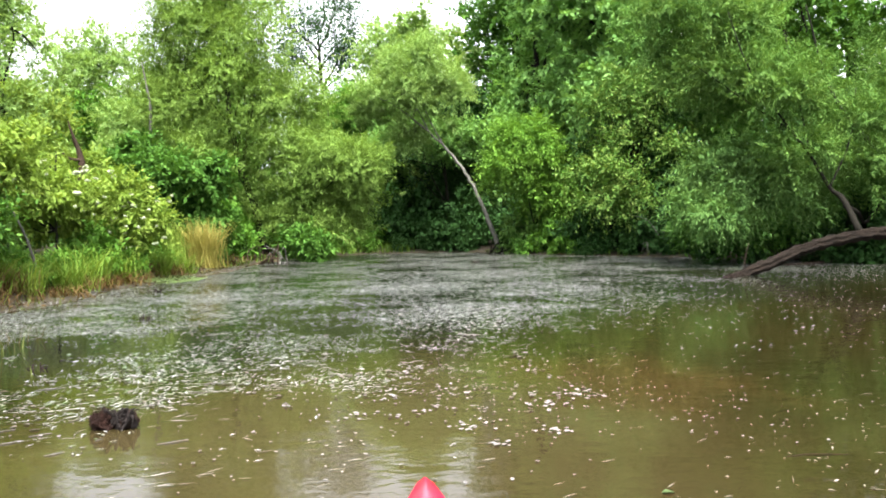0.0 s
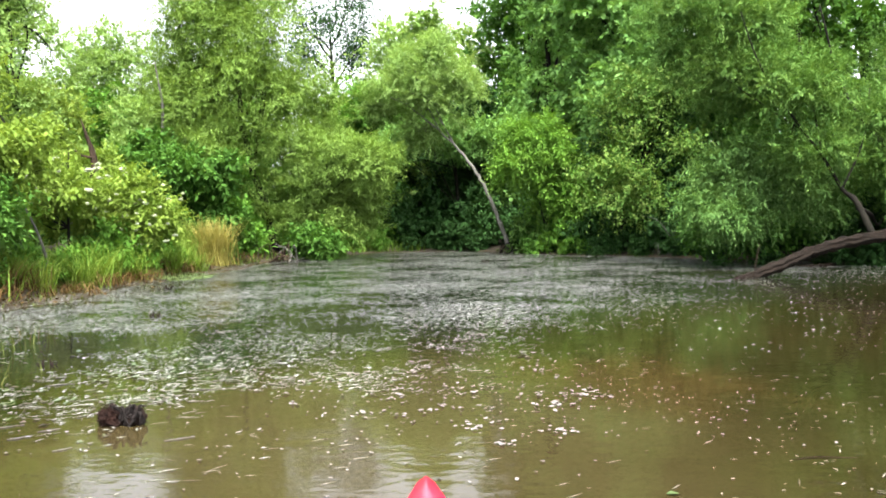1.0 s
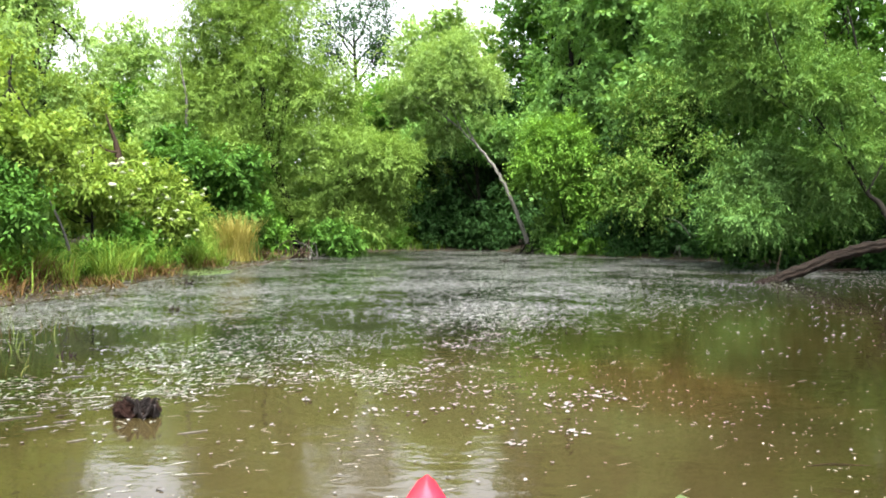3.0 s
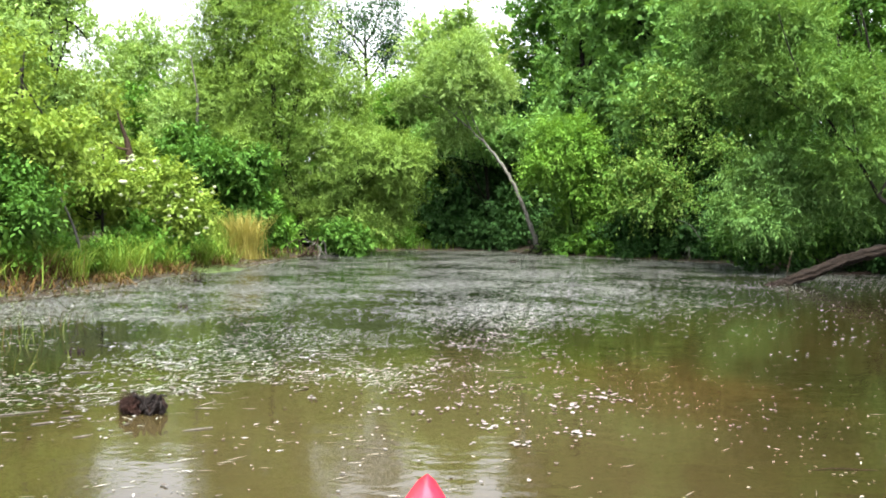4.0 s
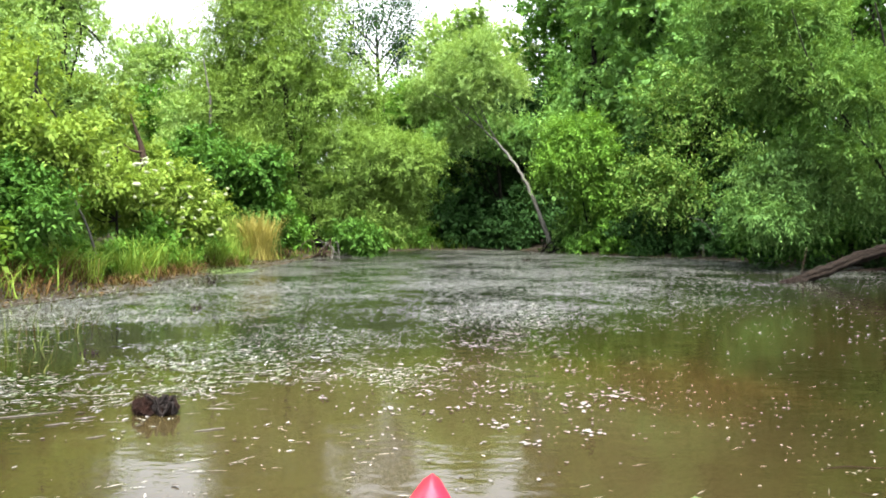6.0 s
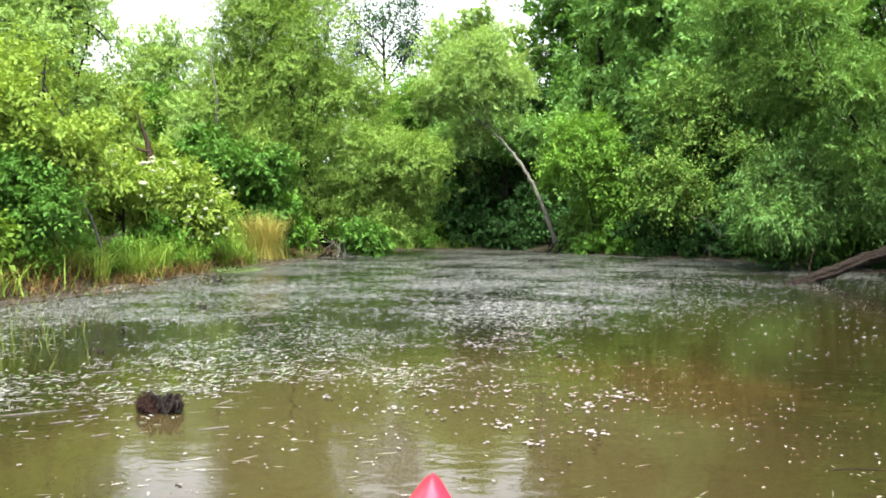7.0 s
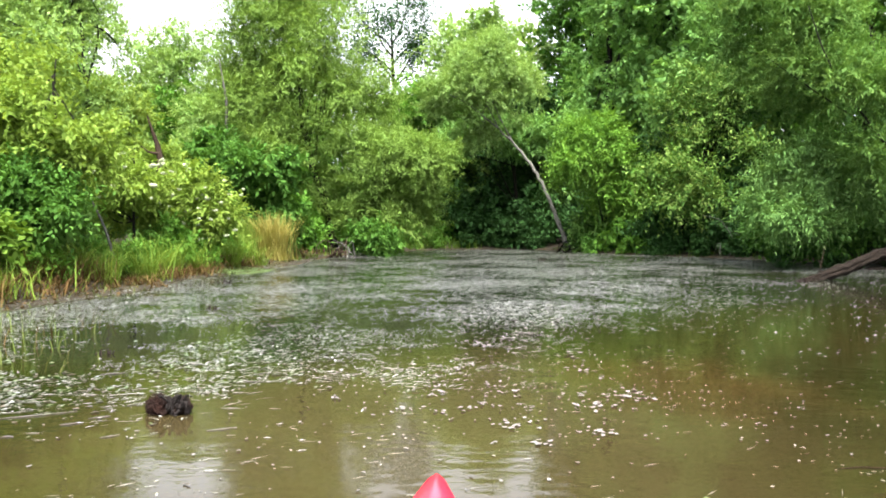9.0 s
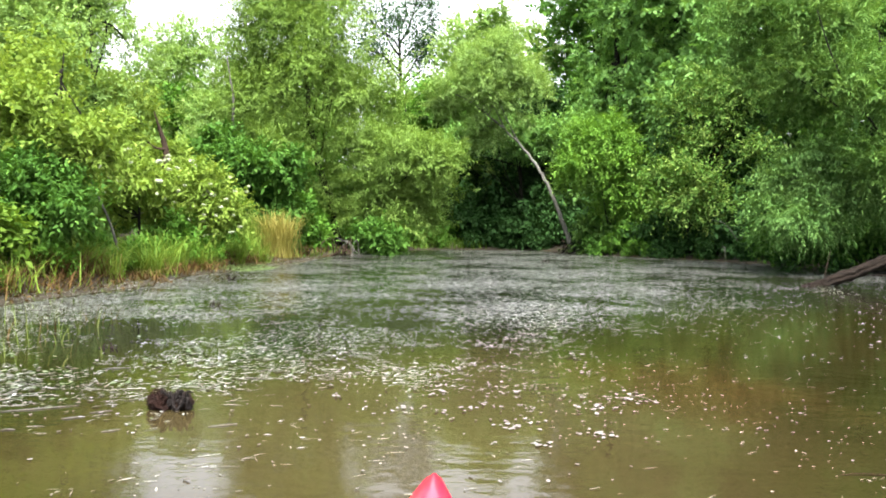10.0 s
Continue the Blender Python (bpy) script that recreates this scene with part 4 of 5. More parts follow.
def branch_heap(name, label, centre, reach, count, material, seed, height=0.5, thick=1.0):
    rng = np.random.default_rng(seed)
    root = new(name)
    c = np.array(centre)
    root.location = c
    tagged(root, label, "branches")
    for _ in range(count):
        a = c + np.array([rng.normal(0, 0.2), rng.normal(0, 0.15), 0.0])
        e = c + np.array([rng.uniform(-reach, reach), rng.uniform(-0.4, 0.2), rng.uniform(0.02, height)])
        mid = (a + e) / 2 + rng.normal(0, 0.07, 3) + np.array([0, 0, 0.12])
        v, f = tube(smooth_line([a, mid, e], 5), (rng.uniform(0.014, 0.03) * thick, 0.005 * thick), 6, 0.06, rng)
        part("branch", quads("branch", v - c, f, material, True), root)
    return root


branch_heap("root_tangle", "tangle of pale dead roots and twigs at the waterline", (-2.5, 18.15, -0.02), 0.55, 7, BARK_PALE, 71, 0.5, 0.6)
branch_heap("root_tangle", "reddish brown roots at the foot of the bank", (-2.75, 18.2, -0.02), 0.28, 12, BARK_RED, 72, 0.5)
branch_heap("dead_branches", "bare dead twigs hanging under the pale bush", (5.9, 17.9, 0.05), 0.7, 9, BARK_PALE, 73, 0.9, 0.45)
branch_heap("dead_branches", "thin bare stems in the shade of the creek bend", (-1.3, 26.0, 0.05), 0.8, 14, BARK_PALE, 74, 1.7)
branch_heap("root_tangle", "brown roots at the foot of the leaning tree", (2.95, 21.7, 0.0), 0.5, 8, BARK, 75, 0.22)

rng = np.random.default_rng(76)
log_pts = smooth_line([(5.9, 13.2, -0.06), (6.6, 13.3, -0.02), (7.6, 13.5, 0.02), (9.0, 13.8, 0.12)], 8)
log = new("sunken_log", quads("sunken_log", *tube(log_pts, (0.025, 0.04, 0.05, 0.07), 10, 0.06, rng), SOGGY_ROOT, True))
tagged(log, "dark wet log lying half under water behind the willow trunk", "log")
stick = new("stick", quads("stick", *tube(smooth_line([(4.92, 11.3, -0.05), (4.96, 11.3, 0.2), (5.0, 11.28, 0.44)], 4), (0.008, 0.004), 6), BARK_RED, True))
tagged(stick, "thin pale stick standing upright beside the fallen trunk", "stick")
stick = new("stick", quads("stick", *tube(smooth_line([(-4.3, 10.1, 0.1), (-4.42, 10.0, 0.7), (-4.66, 9.95, 1.25)], 5), (0.02, 0.01), 6), BARK_PALE, True))
tagged(stick, "dead pale stick leaning in the bank shrubs", "stick")

# ---------------------------------------------------------------- bank grasses and litter
rng = np.random.default_rng(80)


def strip(n, near, far, side, y0, y1):
    """Places on the land within so many metres of the waterline, on one side of the creek."""
    got = []
    while sum(map(len, got)) < n:
        x = rng.uniform(-10, 12, 20000)
        y = rng.uniform(y0, y1, 20000)
        d = shore_distance(x, y)
        ok = (d > near) & (d < far) & ((x < 0) if side < 0 else (x > 0) if side > 0 else True)
        got.append(np.stack([x[ok], y[ok]], 1))
    p = np.concatenate(got)[:n]
    return np.column_stack([p, ground_height(p[:, 0], p[:, 1]) - 0.01])


def stuff(name, label, category, v, f, material):
    return tagged(new(name, quads(name, v, f, material)), label, category, kind="stuff")


stuff("bank_grass", "green grass and sedge along the creek bank", "grass", *blades(rng, strip(5000, 0.8, 2.8, -1, 5, 20), 0.22, 0.014, 0.8), GRASS)
stuff("tall_sedge", "tall upright green sedge on the bank", "grass", *blades(rng, strip(260, 0.35, 1.0, -1, 8, 14.5), 0.4, 0.014, 0.9), GRASS)
stuff("dry_sedge", "dead tan sedge at the muddy waterline", "grass", *blades(rng, strip(2200, 0.25, 1.1, -1, 5, 20), 0.16, 0.012, 1.3), LITTER)
stuff("short_grass", "short green grass coming up through the mud", "grass", *blades(rng, strip(1500, 0.1, 0.9, -1, 5, 19), 0.09, 0.008, 1.2), REED)
bend = strip(3600, 0.02, 2.2, 0, 20.5, 26)
stuff("bend_grass", "fresh green grass on the bank of the creek bend", "grass", *blades(rng, bend[bend[:, 0] < 0.6], 0.3, 0.022, 0.8), HEDGE)
stuff("shore_grass", "short grass along the far waterline", "grass", *blades(rng, strip(500, 0.1, 0.8, 0, 16, 22), 0.16, 0.018, 0.9), HEDGE)
p = np.vstack([strip(6000, -0.1, 1.6, 0, 5, 26), strip(2600, 0.15, 0.9, -1, 5, 18)])
p[:, 2] = np.maximum(p[:, 2], 0.0)
p[:, 2] += 0.015
v, f = leaf_quads(p, unit(rng.normal(0, 1, p.shape) * (1, 1, 0.25)), unit(rng.normal(0, 0.5, p.shape) + (0, 0, 1)), rng.uniform(0.03, 0.07, len(p)), rng.uniform(0.012, 0.03, len(p)))
stuff("leaf_litter", "brown dead leaves scattered over the damp bank", "leaf litter", v, f, LITTER)
p = strip(260, -0.5, 0.25, -1, 5, 17)
p[:, 2] = np.maximum(p[:, 2], 0.003)
stuff("water_sprigs", "sparse green sprigs growing out of the shallow edge", "water plants", *blades(rng, p, 0.05, 0.009, 1.2), REED)


def tussock(name, label, x, y, count, height, spread, material, lean=0.35):
    c = np.array(on_ground(x, y, 0.0))
    at = np.column_stack([rng.normal(0, spread, count), rng.normal(0, spread, count), np.full(count, -0.02)])
    v, f = blades(rng, at, height, 0.012, lean, 0.4)
    ob = new(name, quads(name, v, f, material))
    ob.location = c
    return tagged(ob, label, "grass")


tussock("grass_tussock", "upright tussock of tan dry grass on the bank", -3.6, 15.4, 800, 0.88, 0.13, DRY_GRASS, 0.6)
tussock("grass_tussock", "pale green grass clump beside the tan tussock", -4.15, 15.3, 500, 0.7, 0.16, GRASS)
tussock("grass_tussock", "arching bright green sedge clump on the bank", -4.05, 10.3, 110, 0.62, 0.11, GRASS, 1.1)
tussock("grass_tussock", "arching bright green sedge clump on the bank", -4.25, 11.4, 110, 0.62, 0.11, GRASS, 1.0)
tussock("grass_tussock", "drooping green sedge clump at the mud", -4.3, 7.6, 70, 0.36, 0.12, GRASS, 0.9)

for i, (x, y) in enumerate(strip(15, 0.3, 0.85, -1, 7.8, 14.5)[:, :2]):
    tussock("grass_tussock", "arching green sedge clump among the bank shrubs", float(x), float(y), 70, float(rng.uniform(0.35, 0.62)), 0.07, GRASS, 1.1)
for i, (x, y) in enumerate(strip(17, 0.15, 0.75, -1, 6, 15)[:, :2]):
    tussock("dead_sedge_clump", "collapsed brown dead sedge clump at the muddy edge", float(x), float(y), 70, float(rng.uniform(0.16, 0.34)), 0.14, DEAD_SEDGE, 2.2)
for x, y in ((-4.35, 8.75), (-4.6, 8.6), (-4.75, 8.95), (-4.3, 9.3)):
    tussock("dead_sedge_clump", "brown dead sedge hanging in the hollow under the shrubs", x, y, 90, 0.36, 0.12, LITTER, 1.4)
for x, y in [*strip(6, 0.35, 0.9, -1, 6, 16)[:, :2], (-4.35, 10.5), (-4.4, 11.1), (-4.3, 11.7), (-4.2, 12.2), (-4.0, 12.5), (-4.55, 10.0), (-4.3, 14.0), (-4.2, 14.6)]:
    protos[0].scale = (1, 1, 1)
    ob = copy_thing(protos[0], pose(*on_ground(float(x), float(y), 0.02), 0, 0, float(rng.uniform(0, 360))))
    ob.scale = (0.32, 0.32, 0.36)
    ob.name = "leafy_herb"
    tagged(ob, "low leafy green herb on the muddy bank", "herb", "herbs of the bank")

# loose white flower heads on the flowering shrubs
def add_flowers(root, lobes, count):
    at = np.array(root.location)
    for _ in range(count):
        x, y, z, rx, ry, rz = lobes[int(rng.integers(0, len(lobes)))]
        d = unit(rng.normal(0, 0.75, 3) + np.array([0.0, -0.8, 0.35]))
        c = np.array([x, y, z]) + d * np.array([rx, ry, rz]) * rng.uniform(1.15, 1.5) - at
        bm = bmesh.new()
        bmesh.ops.create_icosphere(bm, subdivisions=2, radius=float(rng.uniform(0.018, 0.038)))
        for vert in bm.verts:
            vert.co *= float(rng.uniform(0.35, 1.6))
            vert.co = Vector((vert.co.x * 1.3, vert.co.y, vert.co.z * 0.75)) + Vector(c)
        me = bpy.data.meshes.new("flower_head")
        bm.to_mesh(me)
        bm.free()
        me.materials.append(FLOWER)
        part("flower_head", me, root, "loose white flower head")


add_flowers(flowering, [(-4.3, 12.9, 1.02, 0.68, 0.65, 0.5), (-3.95, 12.8, 0.85, 0.4, 0.45, 0.34), (-4.9, 13.0, 1.1, 0.6, 0.6, 0.45)], 50)
add_flowers(flowering_sapling, [(-4.75, 11.6, 1.38, 0.62, 0.55, 0.3), (-5.3, 11.8, 1.2, 0.5, 0.55, 0.4)], 36)

# ---------------------------------------------------------------- floating things
def clump(x, y):
    """A sodden knot of roots and bark that breaks the surface."""
    rng = np.random.default_rng(90)
    root = new("root_clump")
    root.location = (x, y, 0)
    root.scale = (0.92, 0.92, 0.96)
    tagged(root, "sodden dark brown knot of roots and bark breaking the water", "root clump")
    for cx, cz, r, squash, mat in ((-0.05, 0.026, 0.048, 0.9, RED_ROOT), (0.03, 0.018, 0.036, 0.8, SOGGY_ROOT), (0.062, 0.034, 0.03, 1.1, SOGGY_ROOT)):
        bm = bmesh.new()
        bmesh.ops.create_icosphere(bm, subdivisions=4, radius=r)
        for vert in bm.verts:
            n = noise.fractal(vert.co * 45 + Vector((cx * 90, 0, 0)), 1.0, 2.0, 4)
            vert.co *= 1 + 0.42 * n
            vert.co.z *= squash
            vert.co += Vector((cx, 0, cz))
        me = bpy.data.meshes.new("lump")
        bm.to_mesh(me)
        bm.free()
        me.materials.append(mat)
        part("lump", me, root)
    for i in range(9):   # crumpled flaps of bark
        bm = bmesh.new()
        bmesh.ops.create_icosphere(bm, subdivisions=3, radius=0.03)
        tip, spin = float(rng.uniform(-0.7, 0.7)), float(rng.uniform(-0.8, 0.8))
        at = Vector((float(rng.uniform(0.005, 0.085)), float(rng.uniform(-0.04, 0.0)), float(rng.uniform(0.03, 0.06))))
        turn = Matrix.Rotation(spin, 4, "Z") @ Matrix.Rotation(tip, 4, "Y")
        for vert in bm.verts:
            fold = noise.fractal(vert.co * 60 + Vector((i * 7.0, 0, 0)), 1.0, 2.0, 3)
            vert.co = Vector((vert.co.x * 0.6, vert.co.y * 0.16 + 0.012 * fold, vert.co.z * 1.15 * (1 + 0.3 * fold)))
            vert.co = turn @ vert.co + at
        me = bpy.data.meshes.new("bark_flap")
        bm.to_mesh(me)
        bm.free()
        me.materials.append(WET_ROOT)
        part("bark_flap", me, root)
    for i in range(9):
        x0 = rng.uniform(-0.03, 0.085)
        a = np.array([x0, rng.uniform(-0.055, -0.02), -0.004])
        t = np.array([rng.uniform(-0.03, 0.085), rng.uniform(-0.04, 0.0), rng.uniform(0.05, 0.088)])
        e = t + np.array([rng.uniform(-0.005, 0.03), rng.uniform(-0.02, 0.03), rng.uniform(-0.05, 0.006)])
        v, f = tube(smooth_line([a, (a + t) / 2 + rng.normal(0, 0.011, 3), t, e], 5), (0.003, 0.007, 0.006, 0.002), 6, 0.12, rng)
        part("root_strand", quads("root_strand", v, f, WET_ROOT, True), root)
    d = unit(rng.normal(0, 1, (700, 3)) + (0, -0.3, 0.4))
    at = np.array([-0.05, 0, 0.03]) + d * 0.046
    v, f = leaf_quads(at, unit(d + rng.normal(0, 0.5, at.shape)), unit(rng.normal(0, 1, at.shape)), rng.uniform(0.008, 0.02, 700), np.full(700, 0.002))
    part("root_hair", quads("root_hair", v, f, RED_ROOT), root)
    return root


RED_ROOT = rough_material("rusty_root", (0.004, 0.002, 0.0016), (0.034, 0.015, 0.011), 45.0, 0.7, 0.8)
WET_ROOT = rough_material("wet_root", (0.003, 0.0024, 0.0024), (0.024, 0.019, 0.018), 60.0, 0.7, 0.5)
clump(-1.14, 3.18)


def stub(x, y, size, label):
    rng = np.random.default_rng(int(1000 + x * 10))
    root = new("mud_stub")
    root.location = (x, y, 0)
    for i in range(9):
        a = np.array([rng.normal(0, size * 0.5), rng.normal(0, size * 0.3), -0.02])
        e = a + np.array([rng.normal(0, size * 0.5), rng.normal(0, size * 0.3), size * rng.uniform(0.4, 1.1)])
        v, f = tube(smooth_line([a, (a + e) / 2 + rng.normal(0, size * 0.1, 3), e], 4), (size * 0.14, size * 0.05), 6, 0.1, rng)
        part("splinter", quads("splinter", v, f, SOGGY_ROOT, True), root)
    return tagged(root, label, "stump")


stub(-2.2, 7.15, 0.065, "small dark rotten stub poking out of the shallows")
stub(-2.05, 4.65, 0.05, "tiny dark rotten stub among floating leaves")
stub(4.42, 10.6, 0.09, "dark root stub where the fallen trunk enters the water")
stub(1.65, 16.6, 0.09, "dark knob of rotten wood showing above the far water")
stub(-3.05, 10.4, 0.08, "small dark stub at the muddy edge")

def flower_bits(p, size):
    """Rounded, cupped petals, two quads each, at the given places."""
    n = len(p)
    turn = rng.uniform(0, 2 * np.pi, n)
    r = size * rng.uniform(0.6, 1.2, n)
    squash = rng.uniform(0.7, 1.0, n)
    rim = []
    for i in range(6):
        a = i * np.pi / 3
        k = r * rng.uniform(0.72, 1.25, n)
        u, w = k * np.cos(a), k * squash * np.sin(a)
        rim.append(np.stack([u * np.cos(turn) - w * np.sin(turn), u * np.sin(turn) + w * np.cos(turn), np.abs(rng.normal(0, 0.25, n)) * r], 1) + p)
    v = np.stack(rim, 1).reshape(-1, 3)
    k = np.arange(n)[:, None] * 6
    return v, np.concatenate([k + np.array([[0, 1, 2, 3]]), k + np.array([[0, 3, 4, 5]])])


for n, cx, cy, sx, sy, tall, mat, words in (
        (20, -2.5, 4.95, 0.05, 0.25, 0.19, REED, "thin young green reeds standing in the shallows"),
        (18, -2.7, 5.6, 0.08, 0.3, 0.2, LITTER, "thin tan dead reeds standing in the shallows"),
        (14, -2.98, 5.5, 0.12, 0.3, 0.22, REED, "arching green reeds at the muddy edge"),
        (9, -2.2, 4.2, 0.1, 0.2, 0.14, REED, "few bent green reed blades in open water")):
    at = np.column_stack([cx + rng.normal(0, sx, n), cy + rng.normal(0, sy, n), np.full(n, -0.03)])
    stuff("water_reeds", words, "reeds", *blades(rng, at, tall, 0.007, 0.7), mat)
# round floating leaves of a water plant among the reeds
p = np.column_stack([rng.normal(-1.9, 0.5, 60), rng.normal(4.6, 0.7, 60), np.full(60, 0.004)])
stuff("water_plant_leaves", "small round green leaves of a water plant", "water plants", *flower_bits(p, 0.016), PAD)


def raft_edge(x):
    """How far out the raft of floating litter begins."""
    return np.interp(x, [-4.5, -1.5, -0.3, 0.25, 0.9, 2.8, 4.5, 8], [3.0, 3.3, 4.1, 5.1, 6.6, 9.8, 12.4, 13.0])


WAVES = [(k * math.cos(i * 2.4), k * math.sin(i * 2.4), i * 1.7, 1.0 / k ** 0.4) for i, k in enumerate( (1.3, 1.7, 2.1, 2.6, 3.1, 3.7, 4.3, 5.0, 6.1, 7.3, 8.9, 11.0, 14.0))]


def afloat(n, inside, clot=0.0):
    """Places on the open water, inside or outside the raft; clot: how patchy."""
    got = []
    while sum(map(len, got)) < n:
        y = rng.uniform(1.6, 27, 40000) if inside else 1.6 + 12 * rng.uniform(0, 1, 40000) ** 1.4
        x = rng.uniform(-0.85, 0.85, 40000) * y * 1.05
        q = sum(w * np.sin(a * x + b * y + c) for a, b, c, w in WAVES) / 1.5
        past = y - raft_edge(x) + 0.25 * q + rng.normal(0, 1, len(x)) * (0.55 + 0.25 * np.clip(x, 0, 3))
        thick = np.clip(0.6 + 0.3 * q, 0.05, 1.0) ** (3 * clot)
        ok = (shore_distance(x, y) < -0.02) & (rng.uniform(0, 1, len(x)) < thick) & ((past > 0) == inside)
        got.append(np.stack([x[ok], y[ok]], 1))
    p = np.concatenate(got)[:n]
    return np.column_stack([p, np.full(n, 0.002)])


def flat_bits(p, length, width, tilt, drift=9.0):
    """drift: spread of the bits' bearing about the creek's cross line."""
    a = rng.normal(0.15, drift, len(p))
    along = np.stack([np.cos(a), np.sin(a), np.abs(rng.normal(0, tilt, len(p)))], 1)
    up = np.stack([rng.normal(0, tilt, len(p)), rng.normal(0, tilt, len(p)), np.ones(len(p))], 1)
    return leaf_quads(p, unit(along), unit(up), rng.uniform(*length, len(p)), rng.uniform(*width, len(p)), 0.0)


stuff("floating_flecks", "pale petals and leaf flecks floating in a raft", "floating litter", *flat_bits(afloat(19500, True, 0.5), (0.014, 0.042), (0.005, 0.011), 0.08, 0.7), FLECK)
stuff("floating_leaves", "small green leaves floating in a raft", "floating leaves", *flat_bits(afloat(11000, True, 0.8), (0.012, 0.034), (0.008, 0.018), 0.15, 0.8), PAD)
stuff("sodden_leaves", "dark sodden leaves floating in a raft", "floating leaves", *flat_bits(afloat(3000, True, 0.6), (0.02, 0.05), (0.015, 0.03), 0.08), SODDEN)
stuff("floating_straw", "pale straws and stem bits floating in a raft", "floating litter", *flat_bits(afloat(8500, True, 0.7), (0.03, 0.12), (0.003, 0.008), 0.04, 0.45), STRAW)
far_bits = afloat(52000, True, 0.3)
stuff("curled_litter", "curled grey-white leaf and stem litter on the far water", "floating litter", *flat_bits(far_bits[far_bits[:, 1] > 5.6 + 2.5 * rng.uniform(0, 1, len(far_bits))], (0.02, 0.085), (0.005, 0.014), 0.04, 0.22), LITTER_GREY)
stuff("drifting_flecks", "pale flecks drifting on the open water", "floating litter", *flat_bits(afloat(950, False, 0.9), (0.007, 0.024), (0.004, 0.010), 0.10), DRIFT)
round_boat = np.column_stack([rng.uniform(-4.2, 7.5, 1500), rng.uniform(-9, 3.0, 1500), np.full(1500, 0.002)])
round_boat = round_boat[(np.abs(round_boat[:, 0]) > 0.45) & ((np.abs(round_boat[:, 0]) > 0.62 * round_boat[:, 1]) | (round_boat[:, 1] < 1.6))]
stuff("drifting_flecks", "pale flecks drifting on the water round the boat", "floating litter", *flat_bits(round_boat, (0.007, 0.024), (0.004, 0.010), 0.10), DRIFT)
edge = afloat(6600, True, 0.9)
edge = edge[(edge[:, 0] < -1.1) & (edge[:, 1] > 4.2) & (edge[:, 1] < 11.5)]
stuff("shore_litter", "grey-white stem and leaf litter gathered at the bank", "floating litter", *flat_bits(edge, (0.015, 0.05), (0.006, 0.013), 0.05, 0.6), FLECK)
p = strip(1500, -0.06, 0.42, -1, 5, 17)
p[:, 2] = np.maximum(p[:, 2], 0.0) + 0.014
stuff("mud_litter", "grey-white stem and leaf litter stranded on the mud", "leaf litter", *flat_bits(p, (0.015, 0.05), (0.006, 0.014), 0.12, 0.6), LITTER_GREY)
right = np.column_stack([rng.uniform(1.6, 6.5, 1100), rng.uniform(4.5, 11.5, 1100), np.full(1100, 0.002)])
stuff("drifting_leaves", "small pale leaves drifting in front of the fallen trunk", "floating leaves", *flat_bits(right, (0.012, 0.035), (0.006, 0.014), 0.12, 0.5), LITTER_GREY)
stuff("drifting_straw", "short pale straws drifting on the open water", "floating litter", *flat_bits(afloat(380, False), (0.02, 0.08), (0.003, 0.006), 0.03, 0.45), DRIFT)


# long pale stalks round the root clump
for x0, y0, x1, y1 in [(-1.365, 3.31, -1.28, 3.395), (-1.771, 3.075, -1.524, 3.21), (-0.905, 2.908, -0.813, 2.961), (-1.253, 2.808, -1.201, 2.851), (-1.16, 3.537, -1.081, 3.622), (-1.422, 3.084, -1.355, 3.13), (-1.024, 3.839, -0.924, 3.82), (-1.485, 2.985, -1.427, 3.027), (-1.612, 2.802, -1.563, 2.813), (-1.786, 3.995, -1.666, 4.047), (-1.005, 4.027, -0.951, 4.065)]:
    mid = ((x0 + x1) / 2 + float(rng.normal(0, 0.004)), (y0 + y1) / 2 + float(rng.normal(0, 0.006)), 0.0)
    a = np.array([(x0, y0, 0.002), (mid[0], mid[1], 0.003), (x1, y1, 0.002)])
    v, f = tube(smooth_line(a - np.array([x0, y0, 0.0]), 5), (0.0012, 0.0024, 0.001), 6, 0.1, rng)
    stalk = new("floating_stalk", quads("floating_stalk", v, f, STALK, True))
    stalk.location = (x0, y0, 0.0)
    tagged(stalk, "pale grey dead stalk floating on the creek", "stalk", "floating stalks")


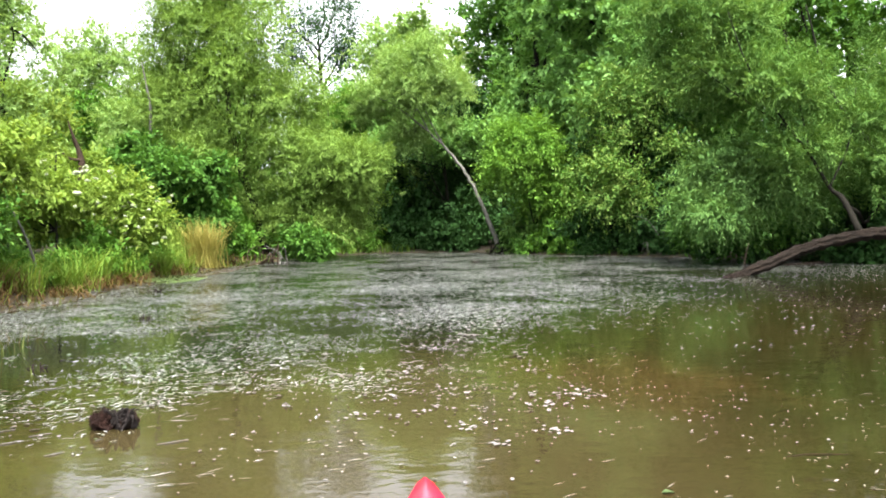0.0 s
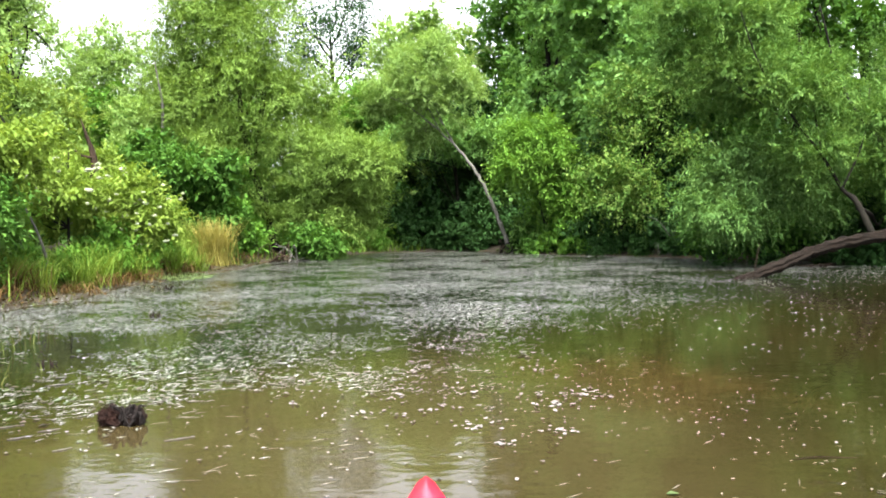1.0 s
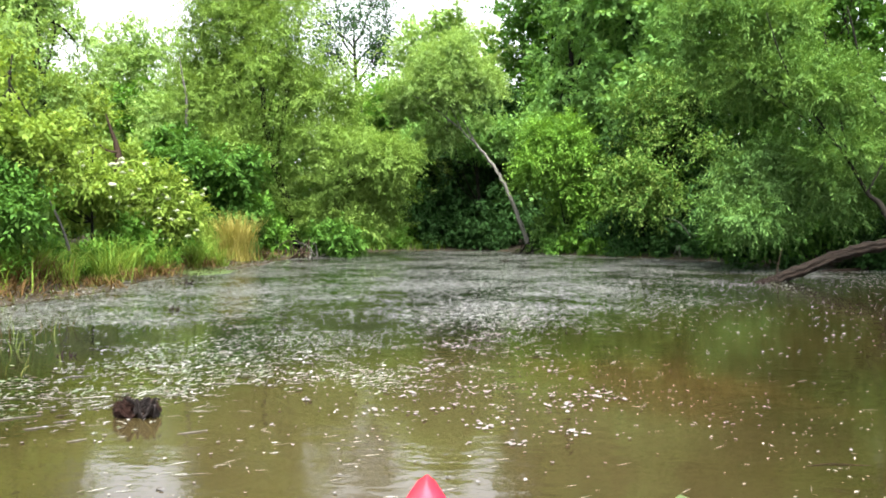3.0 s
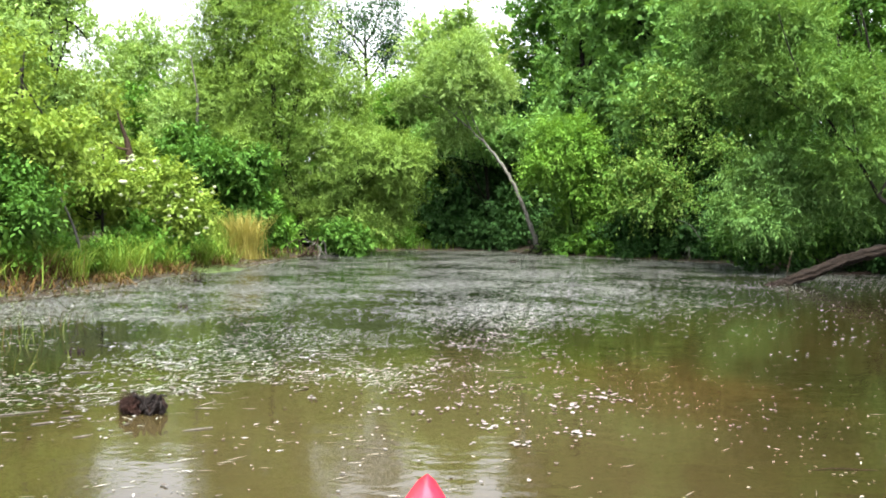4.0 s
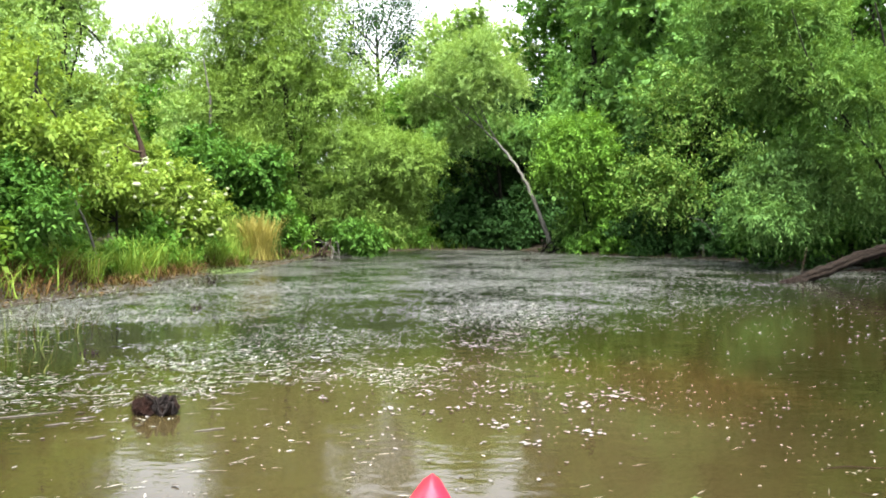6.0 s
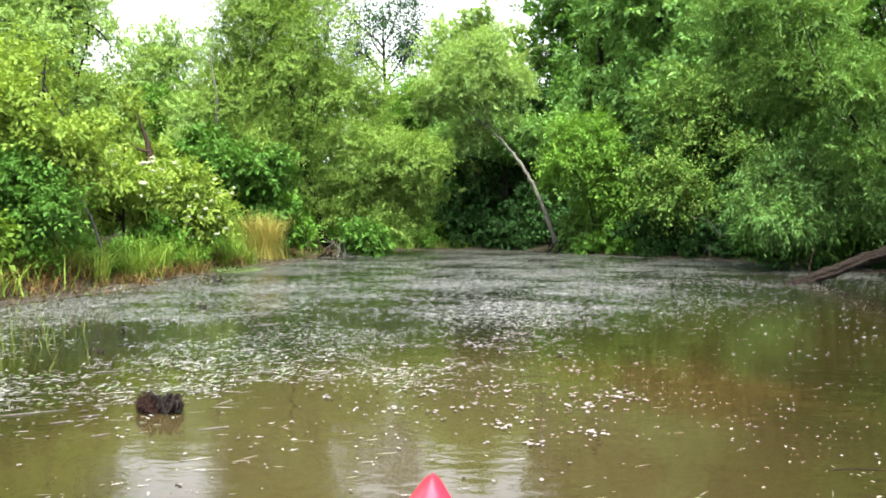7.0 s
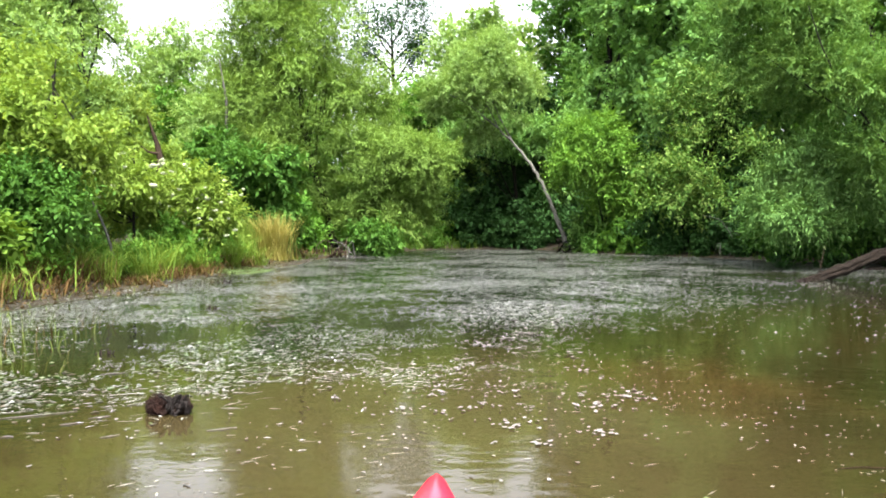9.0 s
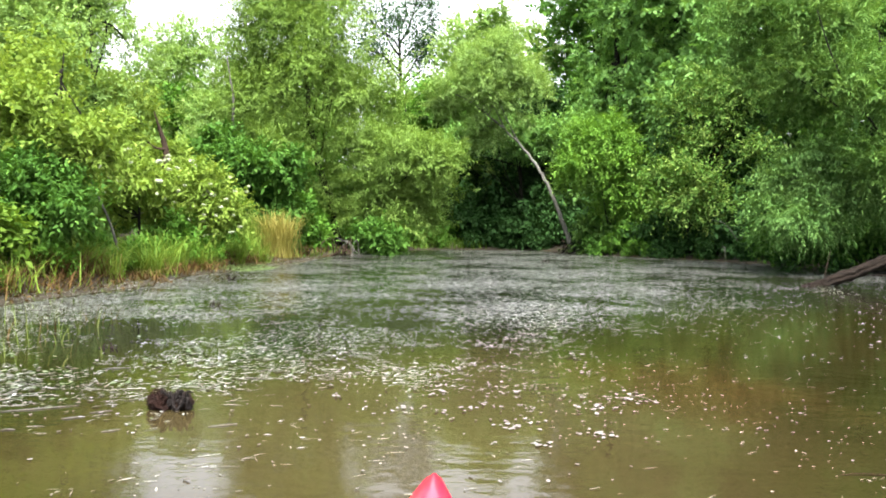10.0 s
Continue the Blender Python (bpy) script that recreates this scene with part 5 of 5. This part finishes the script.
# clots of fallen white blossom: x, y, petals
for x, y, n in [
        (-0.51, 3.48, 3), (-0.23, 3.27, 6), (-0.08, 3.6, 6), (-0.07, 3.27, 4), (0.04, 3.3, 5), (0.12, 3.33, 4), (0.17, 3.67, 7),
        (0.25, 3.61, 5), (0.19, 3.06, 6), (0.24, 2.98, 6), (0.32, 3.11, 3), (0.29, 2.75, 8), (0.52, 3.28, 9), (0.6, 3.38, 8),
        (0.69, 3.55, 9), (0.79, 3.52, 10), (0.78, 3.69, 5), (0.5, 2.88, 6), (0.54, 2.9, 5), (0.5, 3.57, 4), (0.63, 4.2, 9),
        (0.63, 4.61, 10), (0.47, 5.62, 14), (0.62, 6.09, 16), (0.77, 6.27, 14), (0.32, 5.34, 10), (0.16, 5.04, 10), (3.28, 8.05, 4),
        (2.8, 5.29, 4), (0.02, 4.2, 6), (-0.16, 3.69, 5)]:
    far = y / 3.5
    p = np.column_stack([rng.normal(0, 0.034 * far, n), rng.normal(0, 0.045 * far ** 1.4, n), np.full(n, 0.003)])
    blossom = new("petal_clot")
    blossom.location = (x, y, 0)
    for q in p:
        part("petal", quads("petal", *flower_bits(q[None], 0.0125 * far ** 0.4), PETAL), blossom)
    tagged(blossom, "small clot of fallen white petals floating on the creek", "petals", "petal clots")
p = np.concatenate([np.column_stack([x + rng.normal(0, sx, n), y + rng.normal(0, sy, n), np.full(n, 0.003)]) for x, y, sx, sy, n in (
    (0.55, 3.4, 0.3, 0.3, 90), (0.2, 3.5, 0.35, 0.45, 110), (0.55, 5.9, 0.3, 0.3, 90), (0.15, 5.0, 0.45, 0.7, 130), (0.2, 2.9, 0.7, 0.35, 60), (-0.6, 2.9, 0.6, 0.5, 70), (1.3, 3.2, 0.6, 0.6, 50))])
p = p[shore_distance(p[:, 0], p[:, 1]) < -0.1]
stuff("loose_petals", "single white petals scattered between the clots", "petals", *flower_bits(p, 0.0075), PETAL)

yellow = new("fallen_leaf", quads("fallen_leaf", *leaf_quads(np.array([[0.665, 2.19, 0.004]]), np.array([[0.97, 0.2, 0.0]]), np.array([[0.0, 0.0, 1.0]]), np.array([0.052]), np.array([0.028])), PAD))
tagged(yellow, "single yellow-green fallen leaf floating on the water", "leaf")
twig = new("floating_twig", quads("floating_twig", *tube(smooth_line([(1.17, 2.49, 0.0), (1.25, 2.5, 0.003), (1.38, 2.49, 0.0)], 6), (0.001, 0.002, 0.001), 6, 0.1, rng), SOGGY_ROOT, True))
tagged(twig, "thin dark twig floating on the brown water", "twig")

a, r = rng.uniform(0, 2 * np.pi, 2600), rng.uniform(0, 1, 2600) ** 0.5
p = np.column_stack([-3.42 + 0.42 * r * np.cos(a), 12.7 + 0.75 * r * np.sin(a)])
p = np.column_stack([p, np.maximum(ground_height(p[:, 0], p[:, 1]), 0) + 0.008])
stuff("duckweed_mat", "pale green duckweed mat at the muddy edge", "duckweed", *flat_bits(p, (0.02, 0.045), (0.02, 0.04), 0.08), DUCKWEED)
